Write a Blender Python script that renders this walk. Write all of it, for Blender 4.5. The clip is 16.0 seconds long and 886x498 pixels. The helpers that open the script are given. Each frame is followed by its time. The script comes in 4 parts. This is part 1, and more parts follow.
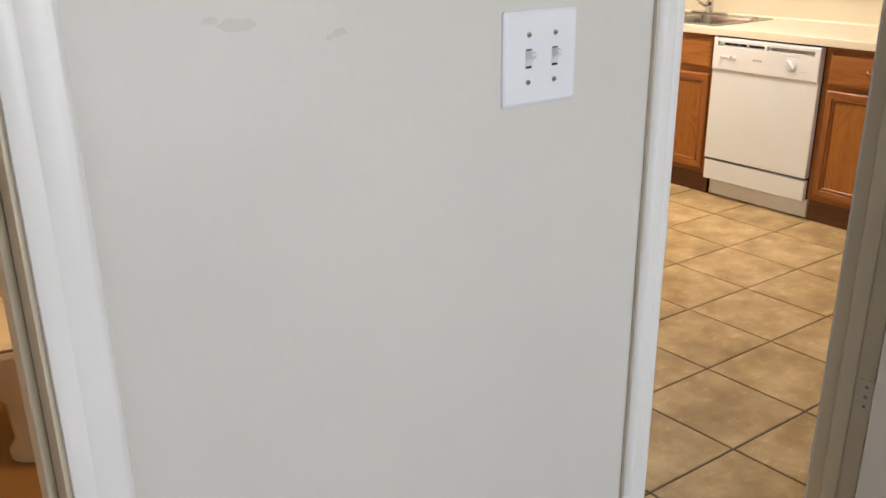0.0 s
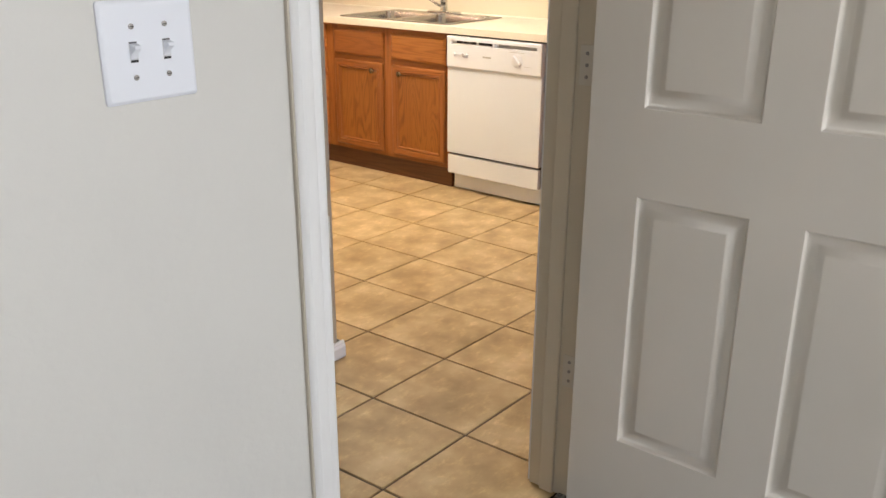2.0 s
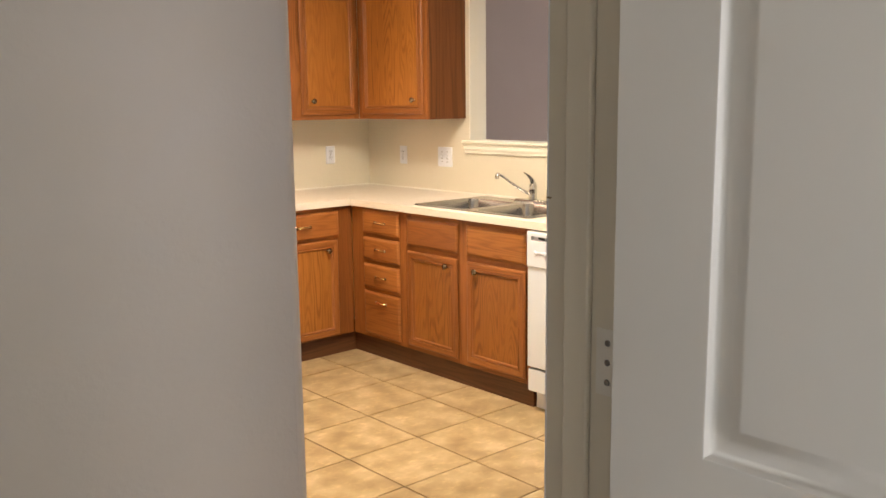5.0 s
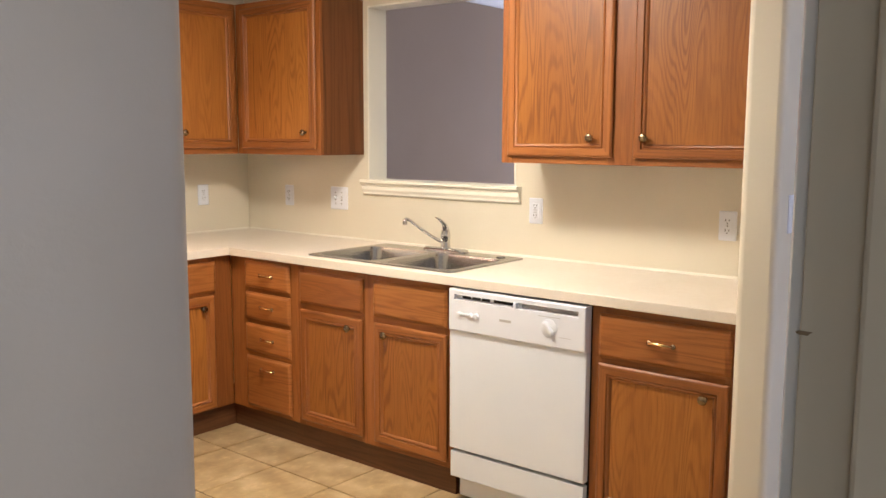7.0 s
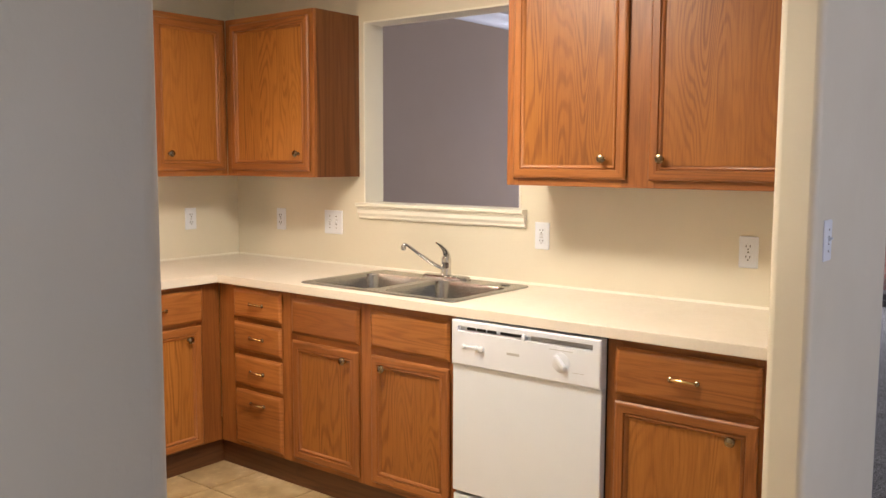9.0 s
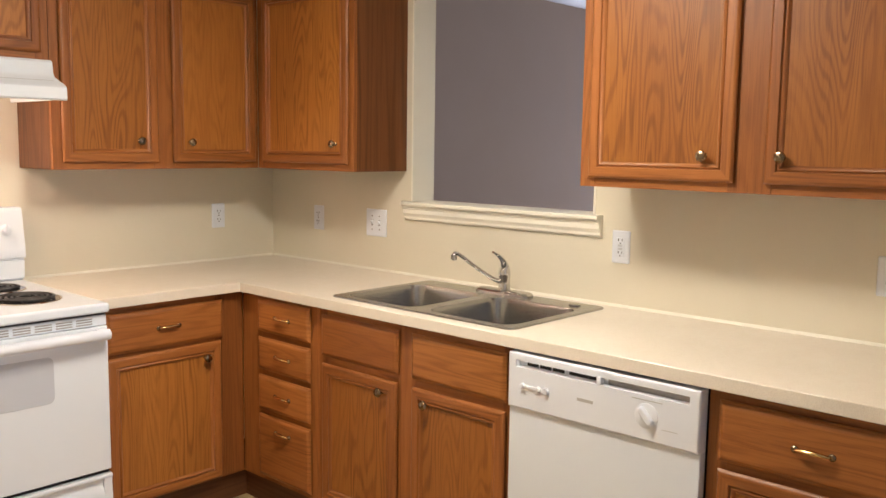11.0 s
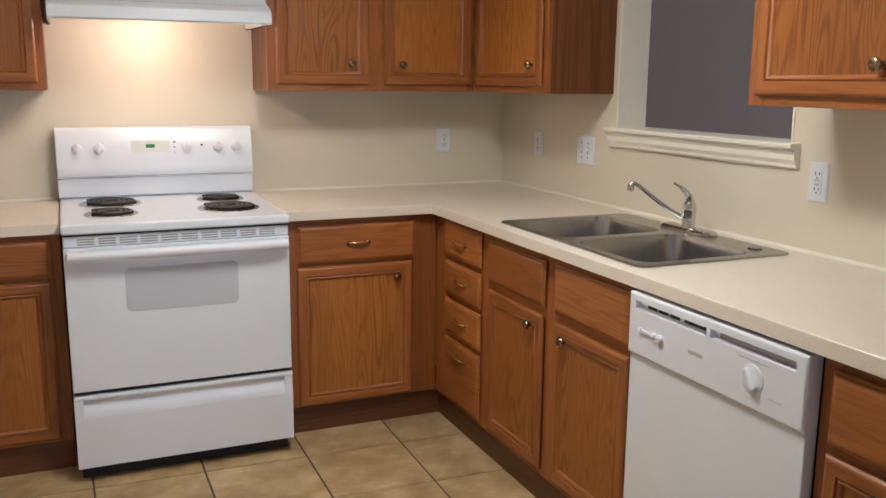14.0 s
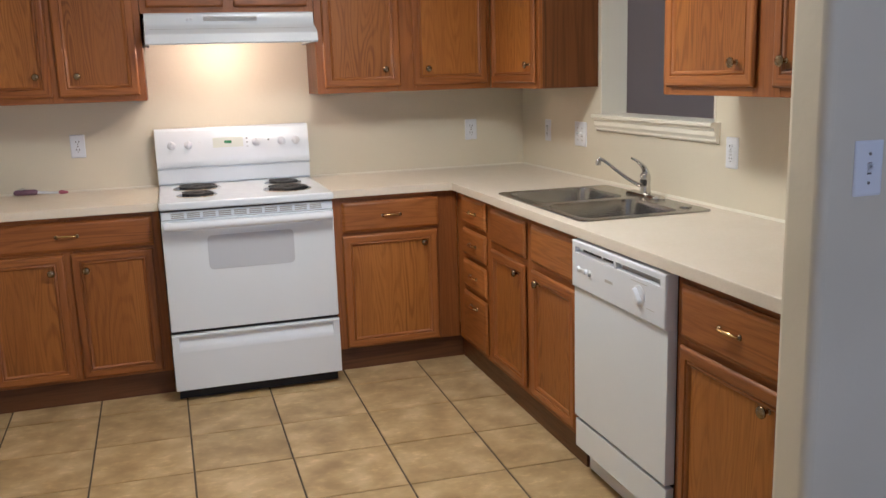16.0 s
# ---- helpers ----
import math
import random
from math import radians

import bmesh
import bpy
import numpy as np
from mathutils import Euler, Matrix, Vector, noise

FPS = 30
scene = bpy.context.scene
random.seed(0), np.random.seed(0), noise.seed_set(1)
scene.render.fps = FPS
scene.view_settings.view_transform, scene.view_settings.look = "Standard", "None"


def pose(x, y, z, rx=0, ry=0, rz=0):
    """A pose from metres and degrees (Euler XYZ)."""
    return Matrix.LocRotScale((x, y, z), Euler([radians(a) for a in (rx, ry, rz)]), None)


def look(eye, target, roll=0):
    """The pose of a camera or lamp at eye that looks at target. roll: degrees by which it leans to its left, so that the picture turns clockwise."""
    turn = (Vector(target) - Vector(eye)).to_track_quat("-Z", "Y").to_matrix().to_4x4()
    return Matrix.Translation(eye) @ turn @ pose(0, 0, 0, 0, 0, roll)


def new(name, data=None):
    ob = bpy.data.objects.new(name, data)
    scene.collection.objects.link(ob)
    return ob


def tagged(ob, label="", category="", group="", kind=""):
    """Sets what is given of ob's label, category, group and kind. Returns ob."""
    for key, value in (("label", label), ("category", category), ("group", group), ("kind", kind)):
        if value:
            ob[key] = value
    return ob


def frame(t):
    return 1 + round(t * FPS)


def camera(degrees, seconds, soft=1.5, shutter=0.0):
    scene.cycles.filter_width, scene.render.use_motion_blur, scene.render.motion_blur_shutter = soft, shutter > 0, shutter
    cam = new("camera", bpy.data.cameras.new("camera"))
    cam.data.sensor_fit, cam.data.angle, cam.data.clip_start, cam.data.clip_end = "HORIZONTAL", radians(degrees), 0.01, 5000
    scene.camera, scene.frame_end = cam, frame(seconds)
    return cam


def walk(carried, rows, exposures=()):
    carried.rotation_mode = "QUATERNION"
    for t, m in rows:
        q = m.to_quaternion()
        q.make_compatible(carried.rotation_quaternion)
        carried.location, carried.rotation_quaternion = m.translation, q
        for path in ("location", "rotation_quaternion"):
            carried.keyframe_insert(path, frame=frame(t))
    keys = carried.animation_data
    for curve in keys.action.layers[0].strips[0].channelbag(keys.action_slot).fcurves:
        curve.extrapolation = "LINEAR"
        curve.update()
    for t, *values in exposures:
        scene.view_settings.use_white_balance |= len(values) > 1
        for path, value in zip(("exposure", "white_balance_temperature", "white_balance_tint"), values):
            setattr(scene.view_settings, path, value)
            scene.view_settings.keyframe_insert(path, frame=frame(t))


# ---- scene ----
cam = camera(53.7, 16.0)
PATH = [
    (0, (1.098, 0.461, 1.433), (2.226, 1.96, 0.74), -0.6),
    (0.5, (1.127, 0.441, 1.425), (2.402, 1.81, 0.717), -0.4),
    (1, (1.15, 0.407, 1.421), (2.53, 1.663, 0.702), -0.2),
    (1.5, (1.203, 0.375, 1.414), (2.667, 1.533, 0.698), 0.0),
    (2, (1.27, 0.354, 1.411), (2.742, 1.521, 0.724), 0.2),
    (2.5, (1.434, 0.37, 1.4), (2.792, 1.663, 0.704), 1.7),
    (3, (1.622, 0.33, 1.409), (2.787, 1.789, 0.692), 1.0),
    (3.5, (1.789, 0.249, 1.433), (2.857, 1.84, 0.862), 2.0),
    (3.8, (1.867, 0.258, 1.451), (2.96, 1.862, 0.972), 2.0),
    (4, (1.899, 0.3, 1.461), (3.04, 1.883, 1.022), 1.5),
    (6.5, (2.421, 1.184, 1.459), (3.899, 2.511, 1.223), 0.0),
    (7, (2.444, 1.262, 1.454), (3.99, 2.506, 1.2), 0.2),
    (7.5, (2.47, 1.3, 1.46), (4.044, 2.497, 1.159), -0.2),
    (8, (2.477, 1.321, 1.435), (4.048, 2.527, 1.163), 0.0),
    (8.5, (2.492, 1.359, 1.456), (4.065, 2.572, 1.226), -0.1),
    (9, (2.584, 1.43, 1.449), (4.147, 2.661, 1.245), 0.2),
    (9.5, (2.703, 1.53, 1.464), (4.217, 2.823, 1.281), 0.3),
    (11.8, (3.275, 1.909, 1.47), (4.744, 3.24, 1.207), 1.2),
    (12, (3.324, 1.934, 1.471), (4.81, 3.243, 1.194), 0.8),
    (12.5, (3.42, 1.958, 1.449), (4.854, 3.324, 1.169), 1.0),
    (13, (3.588, 1.863, 1.423), (4.704, 3.487, 1.086), 3.1),
    (13.5, (3.697, 1.711, 1.409), (4.546, 3.491, 1.075), 1.7),
    (14, (3.741, 1.492, 1.407), (4.52, 3.295, 1.03), 0.5),
    (14.5, (3.802, 1.261, 1.428), (4.463, 3.107, 1.035), 1.1),
    (15, (3.887, 0.998, 1.429), (4.424, 2.889, 1.061), 1.5),
    (15.5, (3.915, 0.806, 1.448), (4.446, 2.7, 1.082), 0.2),
    (16, (3.788, 0.631, 1.447), (4.359, 2.507, 1.053), -1.8),
]
walk(cam, [(t, look(eye, target, roll)) for t, eye, target, roll in PATH],
     [(0.0, -0.09, 6850, 14), (0.5, 0.0, 6850, 14), (1.3, 0.08, 6850, 14), (2.5, 0.03, 6850, 14), (3.5, 0.04, 6850, 14), (4.0, 0.20, 6900, 14), (6.5, -0.10, 6300, 14), (8.0, -0.08, 5950, 14), (8.5, -0.10, 6250, 14), (9.5, -0.17, 6400, 14), (12.0, -0.50, 5850, 12), (12.5, -0.38, 5700, 12), (13.0, -0.67, 5700, 11), (13.5, -0.98, 5600, 11), (14.5, -0.81, 5550, 11), (16.0, -0.81, 5480, 11)])

# ---- world and light ----
world = bpy.data.worlds.new("world")
scene.world = world
world.use_nodes = True
wn = world.node_tree
sky = wn.nodes.new("ShaderNodeTexSky")
sky.sky_type, sky.sun_disc = "NISHITA", False
sky.sun_elevation, sky.sun_rotation = radians(58), radians(287)
wn.nodes["Background"].inputs["Strength"].default_value = 0.15
wn.links.new(sky.outputs["Color"], wn.nodes["Background"].inputs["Color"])

sun = new("sun", bpy.data.lights.new("sun", "SUN"))
sun.data.energy, sun.data.angle, sun.data.color = 5.0, radians(0.5), (1.0, 0.93, 0.82)
sun.matrix_world = look((0, 0, 30), (17.9, -5.5, 0))


def area(name, eye, target, w, h, power, colour):
    data = bpy.data.lights.new(name, "AREA")
    data.shape, data.size, data.size_y, data.energy, data.color = "RECTANGLE", w, h, power, colour
    ob = new(name, data)
    ob.matrix_world = look(eye, target)
    return ob


DAY = (0.87, 0.93, 1.0)
WARM = (1.0, 0.92, 0.77)
EVENING = (0.80, 0.82, 1.0)
LAMP_X, LAMP_Y = 4.42, 3.44
area("bedroom_daylight", (2.2, -2.58, 1.45), (2.2, 5, 1.2), 1.3, 1.3, 70, DAY)
area("bedroom_side_daylight", (-1.48, -0.6, 1.45), (5, -0.3, 1.2), 1.7, 1.3, 17, DAY)
area("living_daylight", (5.4, -2.18, 1.45), (5.4, 5, 1.2), 2.0, 1.4, 64, EVENING)
area("patio_daylight", (11.96, 4.33, 1.1), (8.5, 3.7, 0.0), 1.0, 1.8, 105, EVENING)
area("kitchen_lamp", (LAMP_X, LAMP_Y, 2.345), (LAMP_X, LAMP_Y, 0), 0.34, 0.62, 50, WARM)
hood_lamp = new("hood_lamp", bpy.data.lights.new("hood_lamp", "POINT"))
hood_lamp.data.energy, hood_lamp.data.shadow_soft_size, hood_lamp.data.color = 10.5, 0.035, (1.0, 0.68, 0.49)
hood_lamp.location = (4.065, 5.04, 1.622)
area("bathroom_lamp", (1.0, 2.4, 2.38), (1.0, 2.4, 0), 0.3, 0.3, 26, (1.0, 0.62, 0.28))


# ---- materials ----
def material(name, colour, rough=0.6, metal=0.0, spec=0.5):
    m = bpy.data.materials.new(name)
    m.use_nodes = True
    b = m.node_tree.nodes["Principled BSDF"]
    b.inputs["Base Color"].default_value = (*colour, 1)
    b.inputs["Roughness"].default_value = rough
    b.inputs["Metallic"].default_value = metal
    b.inputs["Specular IOR Level"].default_value = spec
    return m


class Nodes:
    """Short hand for a material's node tree."""

    def __init__(self, m):
        self.t = m.node_tree
        self.b = self.t.nodes["Principled BSDF"]

    def put(self, kind, operation="", blend=""):
        n = self.t.nodes.new(kind)
        if operation:
            n.operation = operation
        if blend:
            n.data_type, n.blend_type = "RGBA", blend
        return n

    def link(self, a, b):
        self.t.links.new(a, b)

    def coords(self, scale=(1, 1, 1), shift=False):
        co = self.put("ShaderNodeTexCoord")
        mp = self.put("ShaderNodeMapping")
        mp.inputs["Scale"].default_value = scale
        self.link(co.outputs["Object"], mp.inputs["Vector"])
        if shift:
            info = self.put("ShaderNodeObjectInfo")
            mul = self.put("ShaderNodeVectorMath", operation="SCALE")
            mul.inputs[0].default_value = (37.0, 53.0, 41.0)
            self.link(info.outputs["Random"], mul.inputs["Scale"])
            self.link(mul.outputs[0], mp.inputs["Location"])
        return mp.outputs["Vector"]

    def noise(self, vec, scale, detail=3.0, rough=0.5):
        n = self.put("ShaderNodeTexNoise")
        n.inputs["Scale"].default_value, n.inputs["Detail"].default_value = scale, detail
        n.inputs["Roughness"].default_value = rough
        self.link(vec, n.inputs["Vector"])
        return n.outputs["Fac"]

    def ramp(self, fac, *stops):
        r = self.put("ShaderNodeValToRGB")
        e = r.color_ramp.elements
        while len(e) < len(stops):
            e.new(0.5)
        for el, (p, c) in zip(e, stops):
            el.position, el.color = p, (*c, 1) if not isinstance(c, float) else (c, c, c, 1)
        self.link(fac, r.inputs["Fac"])
        return r.outputs["Color"]

    def mix(self, fac, a, b, how="MIX"):
        n = self.put("ShaderNodeMix", blend=how)
        if isinstance(fac, float):
            n.inputs["Factor"].default_value = fac
        else:
            self.link(fac, n.inputs["Factor"])
        self.link(a, n.inputs["A"])
        self.link(b, n.inputs["B"])
        return n.outputs["Result"]

    def math(self, how, a, v):
        n = self.put("ShaderNodeMath", operation=how)
        self.link(a, n.inputs[0])
        if isinstance(v, (int, float)):
            n.inputs[1].default_value = v
        else:
            self.link(v, n.inputs[1])
        return n.outputs[0]

    def colour(self, c):
        self.link(c, self.b.inputs["Base Color"])

    def rough(self, c):
        self.link(c, self.b.inputs["Roughness"])

    def bump(self, h, strength=0.2, distance=0.01):
        n = self.put("ShaderNodeBump")
        n.inputs["Strength"].default_value, n.inputs["Distance"].default_value = strength, distance
        self.link(h, n.inputs["Height"])
        self.link(n.outputs["Normal"], self.b.inputs["Normal"])


def plaster(name, a, b, rough=0.55, texture=0.25):
    """Painted drywall with a knocked-down orange-peel texture and faint scuffs."""
    m = material(name, a, rough)
    n = Nodes(m)
    v = n.coords()
    n.colour(n.ramp(n.noise(v, 1.7, 4), (0.35, a), (0.7, b)))
    peel = n.math("ADD", n.noise(v, 55, 3), n.math("MULTIPLY", n.noise(v, 14, 2), 1.2))
    n.bump(peel, texture, 0.004)
    n.rough(n.ramp(n.noise(v, 6, 3), (0.3, rough - 0.06), (0.7, rough + 0.08)))
    return m


def oak(name, scale, pore, base_a, base_b, arch=0.5, rings=80.0):
    """Stained oak: arched growth lines stretched along the grain, and short dark pores."""
    m = material(name, base_a, 0.38, 0.0, 0.45)
    n = Nodes(m)
    v = n.coords(scale, True)
    field = n.noise(v, 1.0, 1.4, 0.4)
    lines = n.math("SINE", n.math("MULTIPLY", field, rings), 0)
    lines = n.math("MULTIPLY_ADD", lines, 0.5)
    lines.node.inputs[2].default_value = 0.5
    fine = n.noise(n.coords(pore, True), 1.0, 4, 0.65)
    streak = n.noise(n.coords(tuple(p * 0.28 for p in pore), True), 1.0, 3, 0.6)
    broad = n.noise(n.coords(tuple(q * 0.35 for q in scale), True), 1.0, 2)
    base = n.ramp(broad, (0.3, base_a), (0.7, base_b))
    lines = n.math("ADD", lines, n.math("MULTIPLY", n.math("SUBTRACT", streak, 0.5), 0.7))
    dark = n.ramp(lines, (0.0, (0.48, 0.41, 0.34)), (0.24, (0.70, 0.64, 0.58)), (0.5, (0.97, 0.96, 0.94)), (0.8, (1.04, 1.05, 1.05)))
    long = n.ramp(streak, (0.32, (0.72, 0.66, 0.60)), (0.58, (1.0, 1.0, 1.0)))
    pores = n.ramp(fine, (0.34, (0.60, 0.52, 0.45)), (0.50, (1.0, 1.0, 1.0)))
    zone = n.noise(n.coords(tuple(q * 0.8 for q in scale), True), 1.0, 2)
    figure = n.ramp(zone, (0.40, arch * 0.5), (0.60, min(1.0, arch * 1.5)))
    wood = n.mix(0.42, n.mix(figure, base, dark, "MULTIPLY"), long, "MULTIPLY")
    info = n.put("ShaderNodeObjectInfo")
    board = n.ramp(info.outputs["Random"], (0.0, (0.86, 0.83, 0.80)), (0.5, (1.0, 1.0, 1.0)), (1.0, (1.18, 1.22, 1.24)))
    n.colour(n.mix(1.0, n.mix(0.5, wood, pores, "MULTIPLY"), board, "MULTIPLY"))
    n.bump(fine, 0.10, 0.002)
    n.rough(n.ramp(fine, (0.3, 0.48), (0.7, 0.33)))
    return m


OAK_V = oak("oak_upright_grain", (9, 9, 0.5), (420, 420, 9), (0.285, 0.097, 0.023), (0.350, 0.124, 0.030), 0.28, 120.0)
OAK_H = oak("oak_level_grain", (0.8, 0.8, 13), (9, 9, 420), (0.305, 0.104, 0.024), (0.370, 0.133, 0.031), 0.32, 75.0)
OAK_PALE = oak("oak_pale_board", (0.8, 0.8, 13), (9, 9, 420), (0.40, 0.150, 0.034), (0.47, 0.185, 0.042), 0.30, 75.0)
OAK_PANEL = oak("oak_veneer_panel", (8.5, 8.5, 1.1), (440, 440, 10), (0.325, 0.115, 0.021), (0.41, 0.156, 0.029), 0.40, 150.0)
# cabinet bodies: about 0.6 of the upright-grain oak colour
OAK_SIDE = oak("oak_side_darker", (8, 8, 0.4), (320, 320, 7), (0.168, 0.060, 0.017), (0.205, 0.074, 0.021), 0.5, 90.0)
# toe boards: about a third of the fronts' oak colour
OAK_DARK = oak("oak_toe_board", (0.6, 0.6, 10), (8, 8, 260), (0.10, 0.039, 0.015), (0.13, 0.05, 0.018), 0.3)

WALL_KITCHEN = plaster("kitchen_wall_paint", (0.72, 0.66, 0.53), (0.68, 0.62, 0.49), 0.55, 0.12)
WALL_ROOM = plaster("room_wall_paint", (0.66, 0.65, 0.61), (0.62, 0.61, 0.575), 0.45, 0.3)
# hall paint set darker than the rooms: blocked doorway light put into the colour
WALL_HALL_SHADED = plaster("hall_wall_paint_shaded", (0.400, 0.352, 0.282), (0.375, 0.330, 0.264), 0.55, 0.3)
WALL_LIVING = plaster("living_wall_paint", (0.50, 0.390, 0.298), (0.49, 0.382, 0.291), 0.85, 0.15)
WALL_BATH = plaster("bathroom_wall_paint", (0.70, 0.60, 0.42), (0.66, 0.56, 0.38))
CEILING = plaster("ceiling_paint", (0.78, 0.77, 0.74), (0.74, 0.73, 0.70), 0.8, 0.6)
TRIM = plaster("trim_enamel", (0.80, 0.80, 0.79), (0.76, 0.76, 0.75), 0.35, 0.05)
TRIM_CREAM = plaster("cream_trim_enamel", (0.86, 0.82, 0.71), (0.83, 0.79, 0.68), 0.38, 0.05)


def door_paint():
    m = material("door_enamel", (0.62, 0.60, 0.56), 0.3)
    n = Nodes(m)
    grain = n.noise(n.coords((60, 60, 3)), 1.0, 4)
    n.colour(n.ramp(n.noise(n.coords(), 3.0, 3), (0.3, (0.71, 0.665, 0.595)), (0.7, (0.67, 0.63, 0.56))))
    n.bump(grain, 0.12, 0.002)
    return m


DOOR_PAINT = door_paint()
JAMB_PAINT = plaster("jamb_enamel", (0.62, 0.545, 0.42), (0.58, 0.51, 0.39), 0.4, 0.06)


def laminate():
    m = material("laminate", (0.78, 0.71, 0.58), 0.36)
    n = Nodes(m)
    v = n.coords()
    speck = n.noise(v, 420, 2)
    cloud = n.noise(v, 5, 3)
    a = n.ramp(cloud, (0.3, (0.84, 0.762, 0.648)), (0.7, (0.80, 0.722, 0.604)))
    n.colour(n.mix(0.35, a, n.ramp(speck, (0.38, (0.70, 0.67, 0.62)), (0.55, (1.0, 1.0, 1.0))), "MULTIPLY"))
    n.rough(n.ramp(n.noise(v, 30, 3), (0.3, 0.30), (0.7, 0.42)))
    return m


LAMINATE = laminate()


def tile_glaze():
    """Mottled beige ceramic, each piece with its own cloud pattern."""
    m = material("ceramic_tile", (0.42, 0.31, 0.18), 0.45, 0.0, 0.3)
    n = Nodes(m)
    v = n.coords((1, 1, 1), True)
    cloud = n.noise(v, 7.0, 4, 0.5)
    veins = n.noise(n.coords((1, 1.7, 1), True), 19, 5, 0.68)
    info = n.put("ShaderNodeObjectInfo")
    a = n.ramp(cloud, (0.28, (0.32, 0.216, 0.100)), (0.5, (0.455, 0.325, 0.164)), (0.72, (0.60, 0.455, 0.260)))
    b = n.ramp(veins, (0.51, (1.0, 1.0, 1.0)), (0.60, (1.13, 1.13, 1.12)), (0.70, (1.36, 1.37, 1.38)))
    c = n.mix(0.8, a, b, "MULTIPLY")
    tone = n.ramp(info.outputs["Random"], (0.0, (0.90, 0.89, 0.87)), (1.0, (1.06, 1.05, 1.04)))
    n.colour(n.mix(1.0, c, tone, "MULTIPLY"))
    n.rough(n.ramp(cloud, (0.3, 0.42), (0.7, 0.52)))
    n.bump(n.noise(v, 3.0, 2), 0.05, 0.004)
    return m


TILE = tile_glaze()


def grout():
    m = material("grout", (0.13, 0.092, 0.058), 0.9)
    n = Nodes(m)
    v = n.coords()
    n.colour(n.ramp(n.noise(v, 9, 4), (0.3, (0.050, 0.037, 0.024)), (0.7, (0.12, 0.088, 0.056))))
    n.bump(n.noise(v, 300, 2), 0.4, 0.002)
    return m


GROUT = grout()


def carpet():
    m = material("carpet_pile", (0.2, 0.185, 0.17), 0.95, 0, 0.1)
    n = Nodes(m)
    v = n.coords()
    fleck = n.noise(v, 130, 4, 0.75)
    patch = n.noise(v, 9, 3)
    a = n.ramp(fleck, (0.38, (0.10, 0.092, 0.086)), (0.52, (0.36, 0.34, 0.32)), (0.66, (0.62, 0.60, 0.57)))
    n.colour(n.mix(0.5, a, n.ramp(patch, (0.35, (0.6, 0.6, 0.6)), (0.65, (1.0, 1.0, 1.0))), "MULTIPLY"))
    n.bump(n.math("ADD", fleck, n.math("MULTIPLY", patch, 0.6)), 0.9, 0.02)
    return m


CARPET = carpet()


def enamel(name, a, rough=0.25):
    m = material(name, a, rough)
    n = Nodes(m)
    v = n.coords()
    n.colour(n.ramp(n.noise(v, 4, 4), (0.3, a), (0.75, tuple(c * 0.975 for c in a))))
    n.rough(n.ramp(n.noise(v, 24, 4), (0.3, rough - 0.02), (0.7, rough + 0.03)))
    return m


WHITE = enamel("appliance_enamel", (0.765, 0.81, 0.865), 0.24)
WHITE_PLASTIC = enamel("white_plastic", (0.775, 0.80, 0.855), 0.36)
PORCELAIN = enamel("porcelain", (0.82, 0.80, 0.75), 0.12)
GREY_SLOT = material("grey_recess", (0.33, 0.32, 0.31), 0.5)
SLOT_PALE = material("pale_recess", (0.58, 0.59, 0.62), 0.5)
DARK = material("dark_gap", (0.012, 0.011, 0.010), 0.7)
BLACK_COIL = enamel("burner_coil", (0.022, 0.021, 0.021), 0.5)
GLASS_OVEN = enamel("oven_window_glass", (0.56, 0.585, 0.64), 0.12)
SEAM = plaster("brownish_seam", (0.44, 0.39, 0.31), (0.54, 0.49, 0.41), 0.7, 0.4)
STAIN = material("brown_stain", (0.22, 0.15, 0.085), 0.7)
SCUFF = material("scuff", (0.59, 0.567, 0.52), 0.5)
MARK = material("printed_mark", (0.46, 0.45, 0.44), 0.5)
STRIKE = material("strike_steel", (0.62, 0.60, 0.56), 0.45, 0.4)
SCREW = material("screw_steel", (0.32, 0.30, 0.28), 0.4, 0.9)


def metal(name, a, rough, streak=(4, 300, 300), wear=0.25):
    m = material(name, a, rough, 1.0)
    n = Nodes(m)
    g = n.noise(n.coords(streak), 1.0, 3)
    n.rough(n.ramp(g, (0.3, rough * (1 - wear)), (0.7, rough * (1 + wear))))
    n.colour(n.ramp(n.noise(n.coords(), 7, 3), (0.3, a), (0.7, tuple(c * 0.86 for c in a))))
    return m


STEEL = metal("brushed_steel", (0.44, 0.435, 0.425), 0.25, (6, 90, 90), 0.04)
CHROME = metal("chrome", (0.66, 0.65, 0.63), 0.12, (60, 60, 60))
BRASS = metal("aged_brass", (0.72, 0.50, 0.22), 0.2, (80, 80, 80))
BRONZE = metal("antique_bronze_knob", (0.30, 0.225, 0.14), 0.24, (80, 80, 80))
PAN = metal("burnt_drip_pan", (0.30, 0.29, 0.28), 0.2, (70, 70, 70))
HINGE = plaster("painted_over_hinge", (0.66, 0.61, 0.52), (0.50, 0.45, 0.37), 0.4, 0.1)


def glow(name, colour, power):
    m = material(name, colour, 0.4)
    b = m.node_tree.nodes["Principled BSDF"]
    b.inputs["Emission Color"].default_value = (*colour, 1)
    b.inputs["Emission Strength"].default_value = power
    return m


LENS = glow("lamp_lens", (1.0, 0.80, 0.5), 9.0)
DISPLAY = glow("green_clock_digits", (0.02, 0.16, 0.05), 0.3)
GLASS = material("clear_glass", (0.9, 0.95, 0.95), 0.02)
GLASS.node_tree.nodes["Principled BSDF"].inputs["Transmission Weight"].default_value = 1.0


